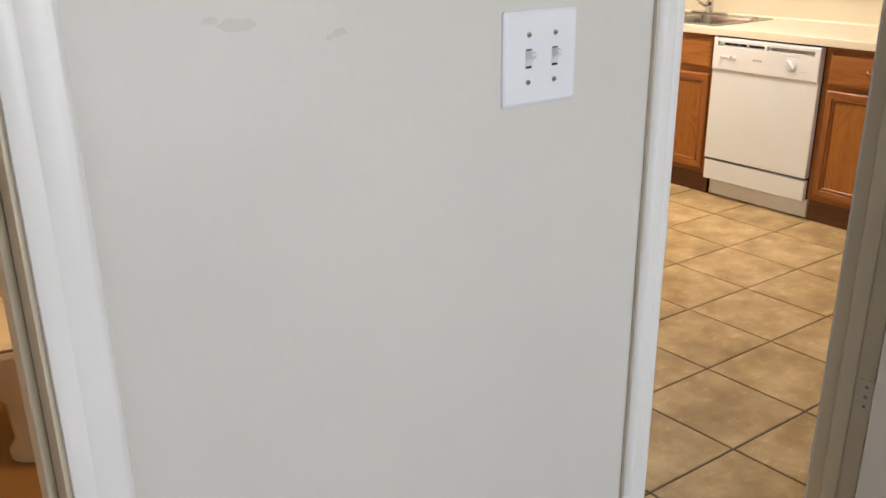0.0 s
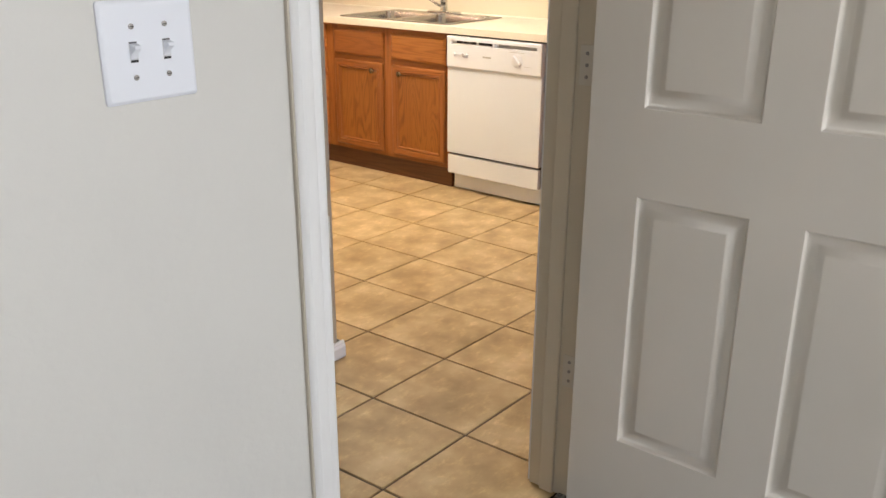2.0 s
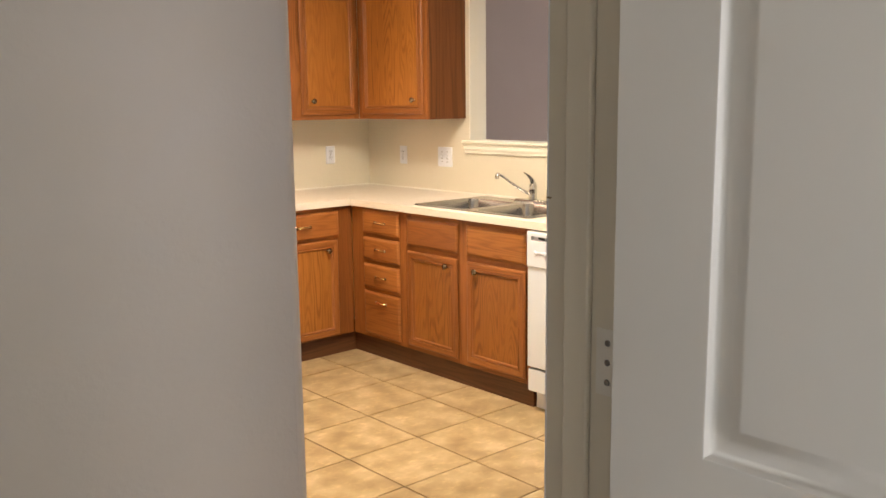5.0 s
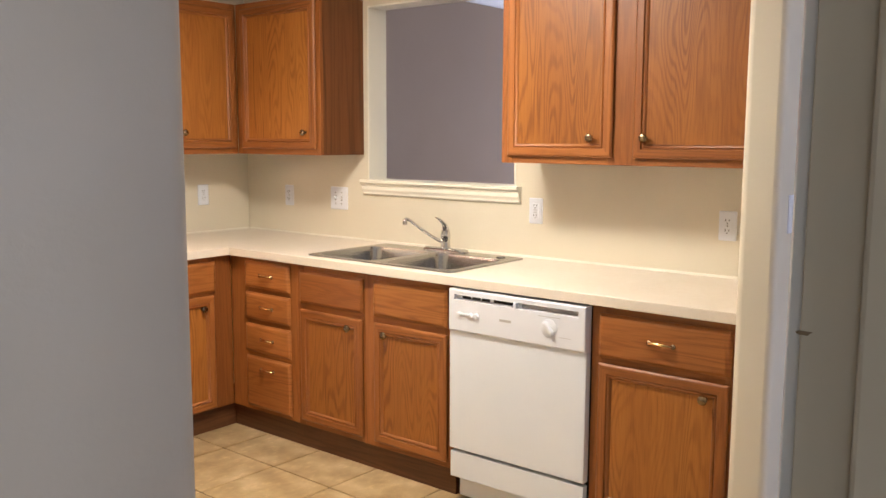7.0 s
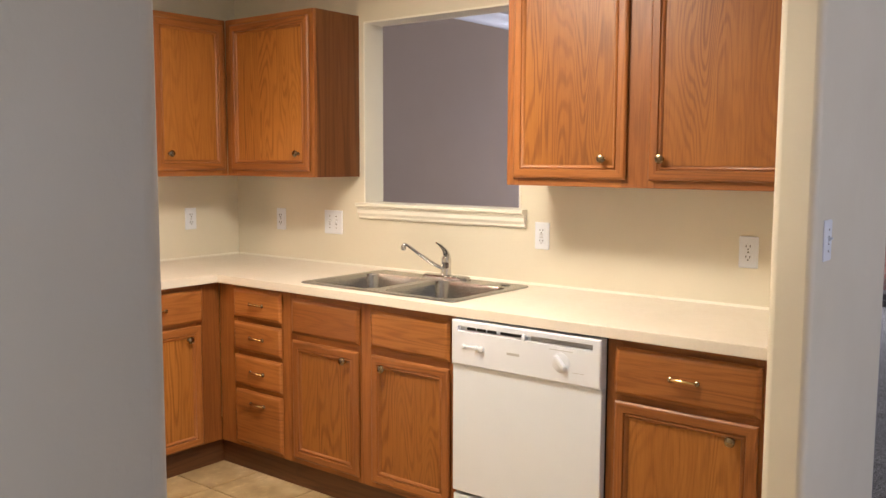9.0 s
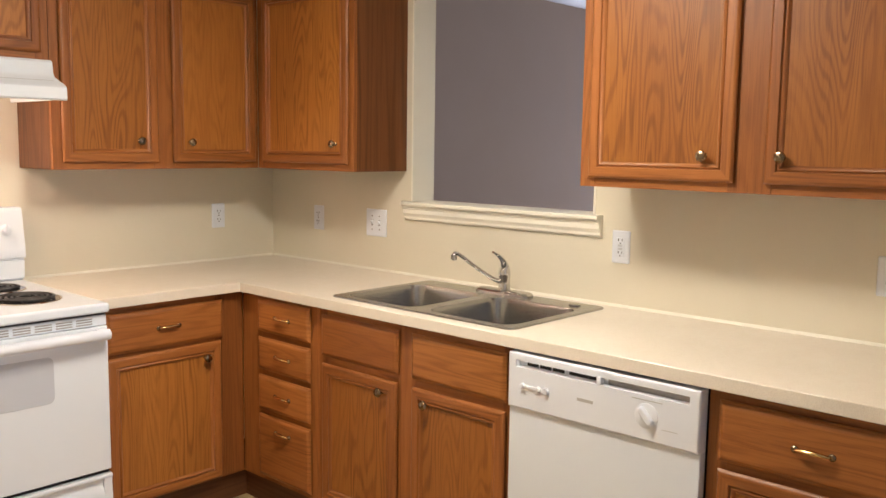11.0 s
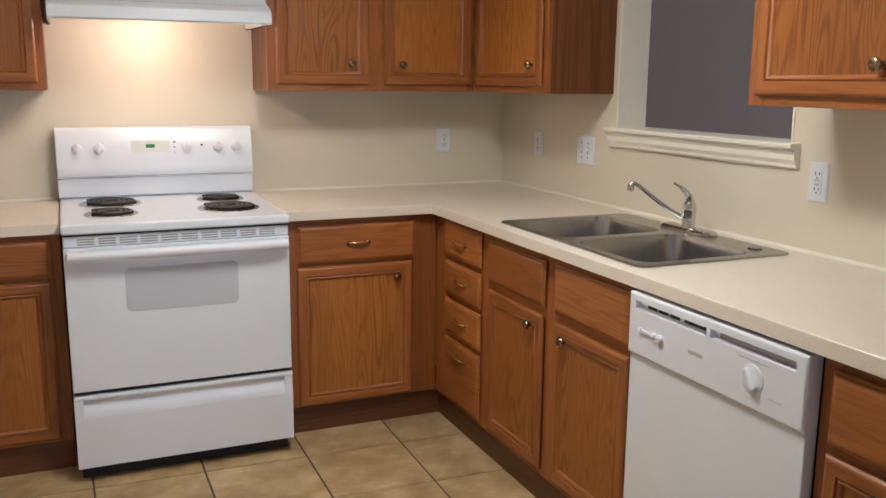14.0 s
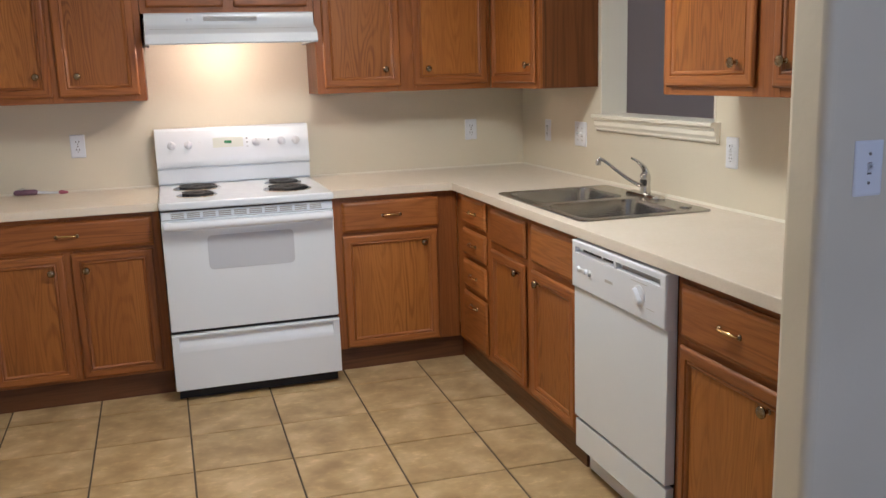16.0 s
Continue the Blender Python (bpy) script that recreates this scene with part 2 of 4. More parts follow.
def brick_clay():
    m = material("red_brick", (0.3, 0.12, 0.09), 0.85)
    n = Nodes(m)
    v = n.coords((1, 1, 1), True)
    n.colour(n.ramp(n.noise(v, 9, 4), (0.3, (0.33, 0.16, 0.15)), (0.7, (0.47, 0.26, 0.235))))
    n.bump(n.noise(v, 60, 3), 0.4, 0.006)
    return m


BRICK = brick_clay()
MORTAR = plaster("mortar", (0.42, 0.39, 0.36), (0.36, 0.33, 0.30), 0.9, 0.6)
CONCRETE = plaster("patio_concrete", (0.36, 0.35, 0.33), (0.30, 0.29, 0.27), 0.9, 0.6)
BATH_FLOOR = plaster("bathroom_vinyl", (0.30, 0.17, 0.075), (0.25, 0.14, 0.06), 0.45, 0.1)
PURPLE = material("purple_plastic", (0.20, 0.11, 0.16), 0.35)
PINK = material("pink_plastic", (0.45, 0.12, 0.18), 0.4)
DARK_FRAME = enamel("bronze_aluminium", (0.035, 0.032, 0.034), 0.4)


# ---- mesh helpers ----
BASES = {}


def thing(name, base, label, category, group=""):
    ob = new(name)
    ob.empty_display_size = 0.05
    ob.location = base
    BASES[ob] = Vector(base)
    return tagged(ob, label, category, group)


def root_base(ob):
    while ob.parent:
        ob = ob.parent
    return BASES.get(ob, Vector((0, 0, 0)))


def mesh_of(name, bm, mats, base=Vector((0, 0, 0)), smooth=True):
    bmesh.ops.recalc_face_normals(bm, faces=bm.faces)
    me = bpy.data.meshes.new(name)
    bmesh.ops.translate(bm, verts=bm.verts, vec=-Vector(base))
    bm.to_mesh(me)
    bm.free()
    for m in mats if isinstance(mats, (list, tuple)) else [mats]:
        me.materials.append(m)
    if smooth:
        me.shade_smooth()
        me.set_sharp_from_angle(angle=radians(38))
        for p in me.polygons:
            if p.area > 2e-4 and max(abs(c) for c in p.normal) > 0.9999:
                p.use_smooth = False
    return me


def part(name, bm, mats, parent, label="", smooth=True):
    ob = new(name, mesh_of(name, bm, mats, root_base(parent), smooth))
    ob.parent = parent
    return tagged(ob, label)


def structure(name, bm, mats, label, category, smooth=True):
    return tagged(new(name, mesh_of(name, bm, mats, smooth=smooth)), label, category, kind="structure")


def box(bm, a, b, bevel=0.0, seg=2):
    lo = [min(p, q) for p, q in zip(a, b)]
    hi = [max(p, q) for p, q in zip(a, b)]
    m = Matrix.Translation([(p + q) / 2 for p, q in zip(lo, hi)]) @ Matrix.Diagonal([q - p for p, q in zip(lo, hi)] + [1])
    made = bmesh.ops.create_cube(bm, size=1, matrix=m)["verts"]
    if bevel:
        edges = list({e for v in made for e in v.link_edges})
        bmesh.ops.bevel(bm, geom=edges, offset=bevel, segments=seg, affect="EDGES", profile=0.5)
    return bm


def boxes(*list_of, bevel=0.0):
    bm = bmesh.new()
    for a, b in list_of:
        box(bm, a, b, bevel)
    return bm


class Face:
    """A flat working plane: u to the right, v up, w out of the wall."""

    def __init__(self, origin, u, w):
        self.o, self.u, self.v, self.w = Vector(origin), Vector(u), Vector((0, 0, 1)), Vector(w)

    def at(self, u, v, w=0.0):
        return self.o + self.u * u + self.v * v + self.w * w

    def box(self, bm, u0, u1, v0, v1, w0, w1, bevel=0.0, seg=2):
        return box(bm, self.at(u0, v0, w0), self.at(u1, v1, w1), bevel, seg)


def loops(bm, rings, cap=True, closed_first=False, mats=None):
    """Bridges rings of points one to the next; the last is capped."""
    made = [[bm.verts.new(p) for p in ring] for ring in rings]
    n = len(made[0])
    for a, b in zip(made, made[1:]):
        for i in range(n):
            f = bm.faces.new((a[i], a[(i + 1) % n], b[(i + 1) % n], b[i]))
            if mats:
                f.material_index = mats[i]
    if cap:
        bm.faces.new(made[-1])
    if closed_first:
        bm.faces.new(made[0][::-1])
    return made


def rect(F, u0, u1, v0, v1, w, inset=0.0):
    return [F.at(u0 + inset, v0 + inset, w), F.at(u1 - inset, v0 + inset, w), F.at(u1 - inset, v1 - inset, w), F.at(u0 + inset, v1 - inset, w)]


def rounded(F, u0, u1, v0, v1, w, r, seg=5):
    pts = []
    for cu, cv, a0 in ((u1 - r, v0 + r, -90), (u1 - r, v1 - r, 0), (u0 + r, v1 - r, 90), (u0 + r, v0 + r, 180)):
        for i in range(seg + 1):
            a = radians(a0 + 90 * i / seg)
            pts.append(F.at(cu + r * math.cos(a), cv + r * math.sin(a), w))
    return pts


def lathe(bm, F, u, v, profile, seg=20, cap=True):
    rings = []
    for r, w in profile:
        rings.append([F.at(u + r * math.cos(2 * math.pi * i / seg), v + r * math.sin(2 * math.pi * i / seg), w) for i in range(seg)])
    loops(bm, rings, cap)
    return bm


def tube(bm, pts, radii, seg=12, flat=1.0):
    """A round bar along the points."""
    pts = [Vector(p) for p in pts]
    rings = []
    for i, p in enumerate(pts):
        d = (pts[min(i + 1, len(pts) - 1)] - pts[max(i - 1, 0)]).normalized()
        side = d.cross(Vector((0, 0, 1)))
        side = side.normalized() if side.length > 1e-4 else Vector((1, 0, 0))
        up = side.cross(d)
        rings.append([p + side * radii[i] * math.cos(2 * math.pi * k / seg) + up * radii[i] * flat * math.sin(2 * math.pi * k / seg) for k in range(seg)])
    loops(bm, rings, True, True)
    return bm


def curve_points(pts, n=8):
    """Catmull-Rom through the points."""
    p = [Vector(q) for q in pts]
    p = [p[0] * 2 - p[1], *p, p[-1] * 2 - p[-2]]
    out = []
    for i in range(1, len(p) - 2):
        for k in range(n):
            t = k / n
            out.append(0.5 * (2 * p[i] + (p[i + 1] - p[i - 1]) * t + (2 * p[i - 1] - 5 * p[i] + 4 * p[i + 1] - p[i + 2]) * t * t + (3 * p[i] - p[i - 1] - 3 * p[i + 1] + p[i + 2]) * t ** 3))
    out.append(p[-2])
    return out


def extrude_profile(bm, profile, place, a, b):
    """A closed profile of (p, q) pairs drawn from a to b; place(p, q, s) gives the point."""
    ra = [bm.verts.new(place(p, q, a)) for p, q in profile]
    rb = [bm.verts.new(place(p, q, b)) for p, q in profile]
    n = len(profile)
    for i in range(n):
        bm.faces.new((ra[i], ra[(i + 1) % n], rb[(i + 1) % n], rb[i]))
    bm.faces.new(ra[::-1])
    bm.faces.new(rb)
    return bm


def slab(outline, holes, z0, z1):
    """A flat plate of any outline with holes, between two heights."""
    bm = bmesh.new()
    edges = []
    for ring in (outline, *holes):
        vs = [bm.verts.new((x, y, z1)) for x, y in ring]
        edges += [bm.edges.new((vs[i], vs[(i + 1) % len(vs)])) for i in range(len(vs))]
    bmesh.ops.triangle_fill(bm, use_beauty=True, use_dissolve=False, edges=edges)
    made = bmesh.ops.extrude_face_region(bm, geom=bm.faces[:])
    bmesh.ops.translate(bm, verts=[g for g in made["geom"] if isinstance(g, bmesh.types.BMVert)], vec=(0, 0, z0 - z1))
    return bm


def pierced(outline, holes, place, t0, t1):
    """A wall drawn in its own plane (along, up), with holes, given a thickness; place(a, z, t) gives the point."""
    bm = slab(outline, holes, t0, t1)
    for v in bm.verts:
        v.co = place(*v.co)
    return bm


def along_x(a, z, t):
    return Vector((a, t, z))


def along_y(a, z, t):
    return Vector((t, a, z))


def box_hole(a0, a1, z0, z1):
    return [(a0, z0), (a1, z0), (a1, z1), (a0, z1)]


# ---- large structure ----
TH = 2.44      # kitchen and bedroom ceiling
LH = 2.62      # living room ceiling
DW0, DW1 = 1.306, 1.423      # wall with the two doors
DL, DR = 2.174, 3.000       # kitchen doorway
BL, BR = 0.51, 1.243        # bathroom doorway
DH = 2.05

J = 0.016
bm = pierced([(-1.5, 0), (BL - J, 0), (BL - J, DH + 0.002), (BR + J, DH + 0.002), (BR + J, 0), (DL - J, 0), (DL - J, DH + 0.002), (DR + J, DH + 0.002), (DR + J, 0), (3.16, 0), (3.16, TH), (-1.5, TH)], [], along_x, DW0, DW1)
structure("wall_doors", bm, WALL_ROOM, "off-white painted drywall with scuff marks and orange-peel texture", "wall")
structure("wall_closet", boxes(((3.05, -2.7, 0), (3.16, DW0, TH))), WALL_ROOM, "off-white painted wall behind the opened door", "wall")
structure("wall_west", pierced(box_hole(-2.6, DW0, 0, TH), [box_hole(-1.45, 0.25, 0.75, 2.15)], along_y, -1.62, -1.5), WALL_ROOM, "off-white painted drywall of the first room", "wall")
structure("wall_window", pierced(box_hole(-1.62, 3.16, 0, TH), [box_hole(1.5, 2.9, 0.75, 2.15)], along_x, -2.72, -2.6), WALL_ROOM, "off-white painted wall with a wide window opening", "wall")

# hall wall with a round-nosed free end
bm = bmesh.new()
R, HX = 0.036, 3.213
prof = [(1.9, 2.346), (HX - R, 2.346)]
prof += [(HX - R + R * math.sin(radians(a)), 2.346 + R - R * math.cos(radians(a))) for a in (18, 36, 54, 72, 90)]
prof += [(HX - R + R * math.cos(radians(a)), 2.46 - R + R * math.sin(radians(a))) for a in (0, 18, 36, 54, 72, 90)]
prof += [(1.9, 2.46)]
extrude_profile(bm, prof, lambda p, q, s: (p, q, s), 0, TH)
structure("wall_hall", bm, WALL_HALL_SHADED, "grey-white painted hall wall with a rounded corner, shade in its colour", "wall")
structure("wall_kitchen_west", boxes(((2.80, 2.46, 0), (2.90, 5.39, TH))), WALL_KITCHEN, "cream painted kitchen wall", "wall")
structure("wall_hall_end", boxes(((2.02, DW1, 0), (2.13, 2.346, TH))), WALL_HALL_SHADED, "grey-white painted wall that closes the hall, shade in its colour", "wall")
structure("wall_range", boxes(((2.80, 5.39, 0), (5.745, 5.50, TH))), WALL_KITCHEN, "cream painted kitchen wall behind the range", "wall")

# sink wall with the pass-through
PY0, PY1, PZ0, PZ1 = 3.497, 4.411, 1.233, 2.107
bm = pierced(box_hole(2.212, 5.6, 0, LH), [box_hole(PY0, PY1, PZ0, PZ1)], along_y, 5.745, 5.87)
structure("wall_sink", bm, WALL_KITCHEN, "cream painted wall with a pass-through opening above the sink", "wall")

bm = bmesh.new()
R = 0.022
prof = [(5.905, 2.093)] + [(5.04 + R - R * math.sin(radians(a)), 2.093 + R - R * math.cos(radians(a))) for a in (0, 22, 45, 67, 90)]
prof += [(5.04 + R - R * math.cos(radians(a)), 2.212 - R + R * math.sin(radians(a))) for a in (0, 22, 45, 67, 90)] + [(5.905, 2.212)]
extrude_profile(bm, prof, lambda p, q, s: (p, q, s), 0, LH)
structure("wall_return", bm, WALL_KITCHEN, "cream painted stub wall with rounded corners at the counter's end", "wall")

# living room
structure("wall_living_far", boxes(((5.87, 5.60, 0), (12.1, 5.72, LH))), WALL_LIVING, "mauve-grey painted living room wall", "wall")
structure("wall_living_south", pierced(box_hole(3.16, 12.1, 0, LH), [box_hole(4.3, 6.5, 0.7, 2.2)], along_x, -2.32, -2.2), WALL_KITCHEN, "cream painted living room wall with a window opening", "wall")
SY0, SY1 = 3.17, 5.0
structure("wall_patio", pierced([(-2.32, 0), (SY0, 0), (SY0, 2.06), (SY1, 2.06), (SY1, 0), (5.72, 0), (5.72, LH), (-2.32, LH)], [], along_y, 12.0, 12.12), WALL_KITCHEN, "cream painted wall with a sliding patio door", "wall")
structure("wall_step", boxes(((3.05, 1.42, TH), (3.16, 2.46, LH)), ((3.16, 1.99, TH), (5.04, 2.093, LH))), WALL_KITCHEN, "cream drywall header above the kitchen entry", "wall")

# bathroom
structure("wall_bathroom", boxes(((-1.62, DW1, 0), (-1.5, 3.7, TH)), ((-1.62, 3.7, 0), (2.13, 3.8, TH)), ((2.02, 2.46, 0), (2.13, 3.7, TH))), WALL_BATH, "warm beige painted bathroom wall", "wall")

# ceilings
structure("ceiling_rooms", boxes(((-1.62, -2.72, TH), (3.05, 5.5, TH + 0.1))), CEILING, "white textured ceiling", "ceiling")
structure("ceiling_kitchen", boxes(((3.05, 1.99, TH - 0.001), (5.745, 5.5, TH + 0.1))), CEILING, "white textured kitchen ceiling", "ceiling")
structure("ceiling_living", boxes(((3.05, -2.32, LH), (12.12, 5.72, LH + 0.1))), CEILING, "white textured living room ceiling", "ceiling")

# floors
structure("floor_slab", boxes(((-1.62, -2.72, -0.2), (12.12, 5.8, -0.012))), GROUT, "dark grout bed under the floor coverings", "floor")


def carpet_sheet(name, x0, x1, y0, y1):
    b = bmesh.new()
    box(b, (x0, y0, -0.012), (x1, y1, 0.006), 0.004)
    structure(name, b, CARPET, "mottled grey-brown cut pile carpet", "carpet")


carpet_sheet("carpet_bedroom", -1.5, 3.05, -2.6, 1.332)
carpet_sheet("carpet_entry", 3.16, 5.05, -2.2, 1.332)
carpet_sheet("carpet_living", 5.05, 12.0, -2.2, 2.093)
carpet_sheet("carpet_den", 5.87, 12.0, 2.093, 5.6)
structure("floor_bathroom", boxes(((-1.5, DW1, -0.012), (2.02, 3.7, 0.0))), BATH_FLOOR, "brown sheet vinyl bathroom floor", "floor")


# ---- trim ----
def casing(name, x_in, x_out, y_face, out, z1, label):
    """Moulded door casing leg: from the opening's edge to the outer edge, standing proud of the wall."""
    s = 1 if x_out > x_in else -1
    w = abs(x_out - x_in)
    pr = [(0, 0), (0, 0.010), (0.006, 0.013), (0.30 * w, 0.0135), (0.36 * w, 0.0125), (0.44 * w, 0.0145), (0.72 * w, 0.016), (0.80 * w, 0.0152), (0.84 * w, 0.0160), (w - 0.007, 0.0152), (w - 0.003, 0.0125), (w, 0.007), (w, 0)]
    b = bmesh.new()
    extrude_profile(b, pr, lambda p, q, h: (x_in + s * p, y_face + out * q, h), 0.0, z1)
    return structure(name, b, TRIM, label, "door casing")


def casing_head(name, x0, x1, y_face, out, z0, w):
    pr = [(0, 0), (0, 0.010), (0.006, 0.013), (0.30 * w, 0.013), (0.36 * w, 0.0095), (0.44 * w, 0.0145), (0.72 * w, 0.0165), (0.86 * w, 0.017), (w, 0.015), (w, 0)]
    b = bmesh.new()
    extrude_profile(b, pr, lambda p, q, h: (h, y_face + out * q, z0 + p), x0, x1)
    return structure(name, b, TRIM, "white moulded head casing above a doorway", "door casing")


C = 0.060
leg = casing("trim_door_1_left", DL - 0.003, DL - 0.056, DW0, -1, DH, "white moulded door casing beside the light switch")
# thin brown-grey strip where the casing's outer edge meets the wall
part("caulk_seam", boxes(((DL - 0.0605, DW0 - 0.0075, 0.0), (DL - 0.0562, DW0, DH)), bevel=0.0015), SEAM, leg, "brownish seam along the casing's outer edge")
casing("trim_door_1_right", DR + 0.012, DR + 0.046, DW0, -1, DH, "white moulded door casing behind the hinges")
casing_head("trim_door_1_head", DL - 0.008 - C, DR + 0.04, DW0, -1, DH, C)
casing("trim_door_1_hall_left", DL - 0.008, DL - 0.008 - C, DW1, 1, DH, "white moulded door casing on the hall side")
casing("trim_door_1_hall_right", DR + 0.008, DR + 0.008 + C, DW1, 1, DH, "white moulded door casing on the hall side")
casing_head("trim_door_1_hall_head", DL - 0.008 - C, DR + 0.008 + C, DW1, 1, DH, C)
casing("trim_door_2_right", BR + 0.006, BR + 0.006 + C, DW0, -1, DH, "white moulded casing of the bathroom doorway")
casing("trim_door_2_left", BL - 0.006, BL - 0.006 - C, DW0, -1, DH, "white moulded casing of the bathroom doorway")
casing_head("trim_door_2_head", BL - 0.006 - C, BR + 0.006 + C, DW0, -1, DH, C)


def jamb(name, x0, x1, mat, stop):
    """Door frame lining with its stop."""
    y0, y1, t = DW0 - 0.001, DW1 + 0.001, 0.014
    b = bmesh.new()
    box(b, (x0 - t, y0, 0.0), (x0, y1, DH), 0.0015)
    box(b, (x1, y0, 0.0), (x1 + t, y1, DH), 0.0015)
    box(b, (x0, y0, DH - 0.018), (x1, y1, DH), 0.0015)
    ys = DW0 + 0.040
    box(b, (x0, ys, 0.0), (x0 + stop, ys + 0.042, DH - 0.018), 0.004)
    box(b, (x1 - stop, ys, 0.0), (x1, ys + 0.042, DH - 0.018), 0.004)
    return structure(name, b, mat, "painted door jamb with a stop", "door frame")


jamb("door_frame_1", DL, DR, JAMB_PAINT, 0.011)
jamb("door_frame_2", BL, BR, JAMB_PAINT, 0.011)

BASE_PROFILE = [(0, 0), (0.011, 0), (0.011, 0.038), (0.009, 0.044), (0.0065, 0.048), (0.0065, 0.053), (0.003, 0.059), (0, 0.061)]


def baseboard(name, a, b, out):
    bm = bmesh.new()
    a, b, out = Vector((*a, 0)), Vector((*b, 0)), Vector((*out, 0))
    extrude_profile(bm, BASE_PROFILE, lambda p, q, s: a.lerp(b, s) + out * p + Vector((0, 0, q + 0.001)), 0, 1)
    return structure(name, bm, TRIM, "white painted moulded baseboard", "baseboard")


baseboard("baseboard_hall", (2.13, 2.346), (3.222, 2.346), (0, -1))
baseboard("baseboard_hall_nose", (3.211, 2.346), (3.211, 2.46), (1, 0))
baseboard("baseboard_switch", (BR + 0.07, DW0), (DL - 0.07, DW0), (0, -1))
baseboard("baseboard_return", (5.06, 2.093), (5.905, 2.093), (0, -1))
baseboard("baseboard_return_nose", (5.04, 2.096), (5.04, 2.210), (-1, 0))
baseboard("baseboard_living_far", (5.87, 5.60), (12.0, 5.60), (0, -1))

# crown moulding in the living room
CROWN = [(0, 0), (0.012, 0), (0.018, 0.02), (0.055, 0.07), (0.075, 0.085), (0.085, 0.1), (0, 0.1)]
for name, a, b, out in (("crown_far", (5.87, 5.6), (12.0, 5.6), (0, -1)), ("crown_patio", (12.0, -2.2), (12.0, 5.6), (-1, 0)), ("crown_sink_wall", (5.87, 2.093), (5.87, 5.6), (1, 0))):
    bm = bmesh.new()
    va, vb, vo = Vector((*a, LH - 0.1)), Vector((*b, LH - 0.1)), Vector((*out, 0))
    extrude_profile(bm, CROWN, lambda p, q, s: va.lerp(vb, s) + vo * p + Vector((0, 0, q)), 0, 1)
    structure(name, bm, TRIM, "white crown moulding under the living room ceiling", "crown moulding")

# pass-through lining, sill and apron
bm = bmesh.new()
T = 0.006
box(bm, (5.741, PY1 - T, PZ0), (5.874, PY1 + 0.003, PZ1), 0.002)
box(bm, (5.741, PY0 - 0.003, PZ0), (5.874, PY0 + T, PZ1), 0.002)
box(bm, (5.741, PY0, PZ1 - T), (5.874, PY1, PZ1 + 0.003), 0.002)
structure("trim_pass_through", bm, TRIM_CREAM, "cream painted lining of the pass-through", "trim")
bm = bmesh.new()
pr = [(0.13, 0.0), (0.13, 0.020), (-0.034, 0.020), (-0.040, 0.016), (-0.040, 0.006), (-0.035, 0.001), (-0.026, 0.0), (-0.026, -0.008), (-0.022, -0.014), (-0.022, -0.030), (-0.014, -0.044), (-0.014, -0.052), (-0.004, -0.060), (0.0, -0.060), (0.0, 0.0)]
extrude_profile(bm, pr, lambda p, q, s: (5.742 + p, s, 1.215 + q), PY0 - 0.035, PY1 + 0.03)
structure("window_sill_pass_through", bm, TRIM_CREAM, "cream painted wooden sill with a moulded apron", "window sill")

# sliding patio door and what lies beyond it
door = thing("sliding_door", (12.05, 4.08, 0), "dark bronze aluminium sliding patio door with clear glass", "door")
tagged(door, kind="structure")
f = 0.06
bm = boxes(((12.02, SY0, 0.01), (12.1, SY0 + f, 2.06)), ((12.02, SY1 - f, 0.01), (12.1, SY1, 2.06)), ((12.02, SY0, 2.0), (12.1, SY1, 2.06)), ((12.02, SY0, 0.006), (12.1, SY1, 0.07)), bevel=0.004)
part("door_frame", bm, DARK_FRAME, door)
for k, (a, b) in enumerate(((4.06, SY1 - f), (SY0 + f, 4.12))):
    bm = boxes(((12.03 + 0.03 * k, a, 0.07), (12.05 + 0.03 * k, a + 0.055, 2.0)), ((12.03 + 0.03 * k, b - 0.055, 0.07), (12.05 + 0.03 * k, b, 2.0)), ((12.03 + 0.03 * k, a, 0.07), (12.05 + 0.03 * k, b, 0.13)), ((12.03 + 0.03 * k, a, 1.95), (12.05 + 0.03 * k, b, 2.0)), bevel=0.003)
    leaf = part("door_panel", bm, DARK_FRAME, door)
    g = part("glass_pane", boxes(((12.038 + 0.03 * k, a + 0.05, 0.12), (12.043 + 0.03 * k, b - 0.05, 1.96))), GLASS, leaf)
    g.visible_shadow = False
structure("patio", boxes(((12.12, -2.5, -0.25), (13.7, 7.5, -0.05))), CONCRETE, "grey concrete patio slab", "patio")
structure("ground", boxes(((-300, -300, -0.6), (300, 300, -0.26))), CONCRETE, "plain ground around the building", "ground")
brick_wall = structure("wall_patio_brick", boxes(((13.7, -2.5, -0.3), (13.9, 7.5, 2.9))), MORTAR, "red brick garden wall beyond the patio door", "wall")

# sheds light in the kitchen: a ceiling lamp
lamp = thing("ceiling_light", (LAMP_X, LAMP_Y, TH), "flush rectangular ceiling lamp with a frosted diffuser, lit", "ceiling light")
part("frame", boxes(((LAMP_X - 0.24, LAMP_Y - 0.36, TH - 0.03), (LAMP_X + 0.24, LAMP_Y + 0.36, TH)), bevel=0.006), WHITE, lamp)
part("diffuser", boxes(((LAMP_X - 0.22, LAMP_Y - 0.34, TH - 0.085), (LAMP_X + 0.22, LAMP_Y + 0.34, TH - 0.03)), bevel=0.02), LENS, lamp)

# ---- door to the kitchen ----
KIT = Face((0, 0, 0), (0, -1, 0), (-1, 0, 0))      # faces on the sink side: u runs towards -y
RNG = Face((0, 0, 0), (1, 0, 0), (0, -1, 0))       # faces on the range side: u runs along +x


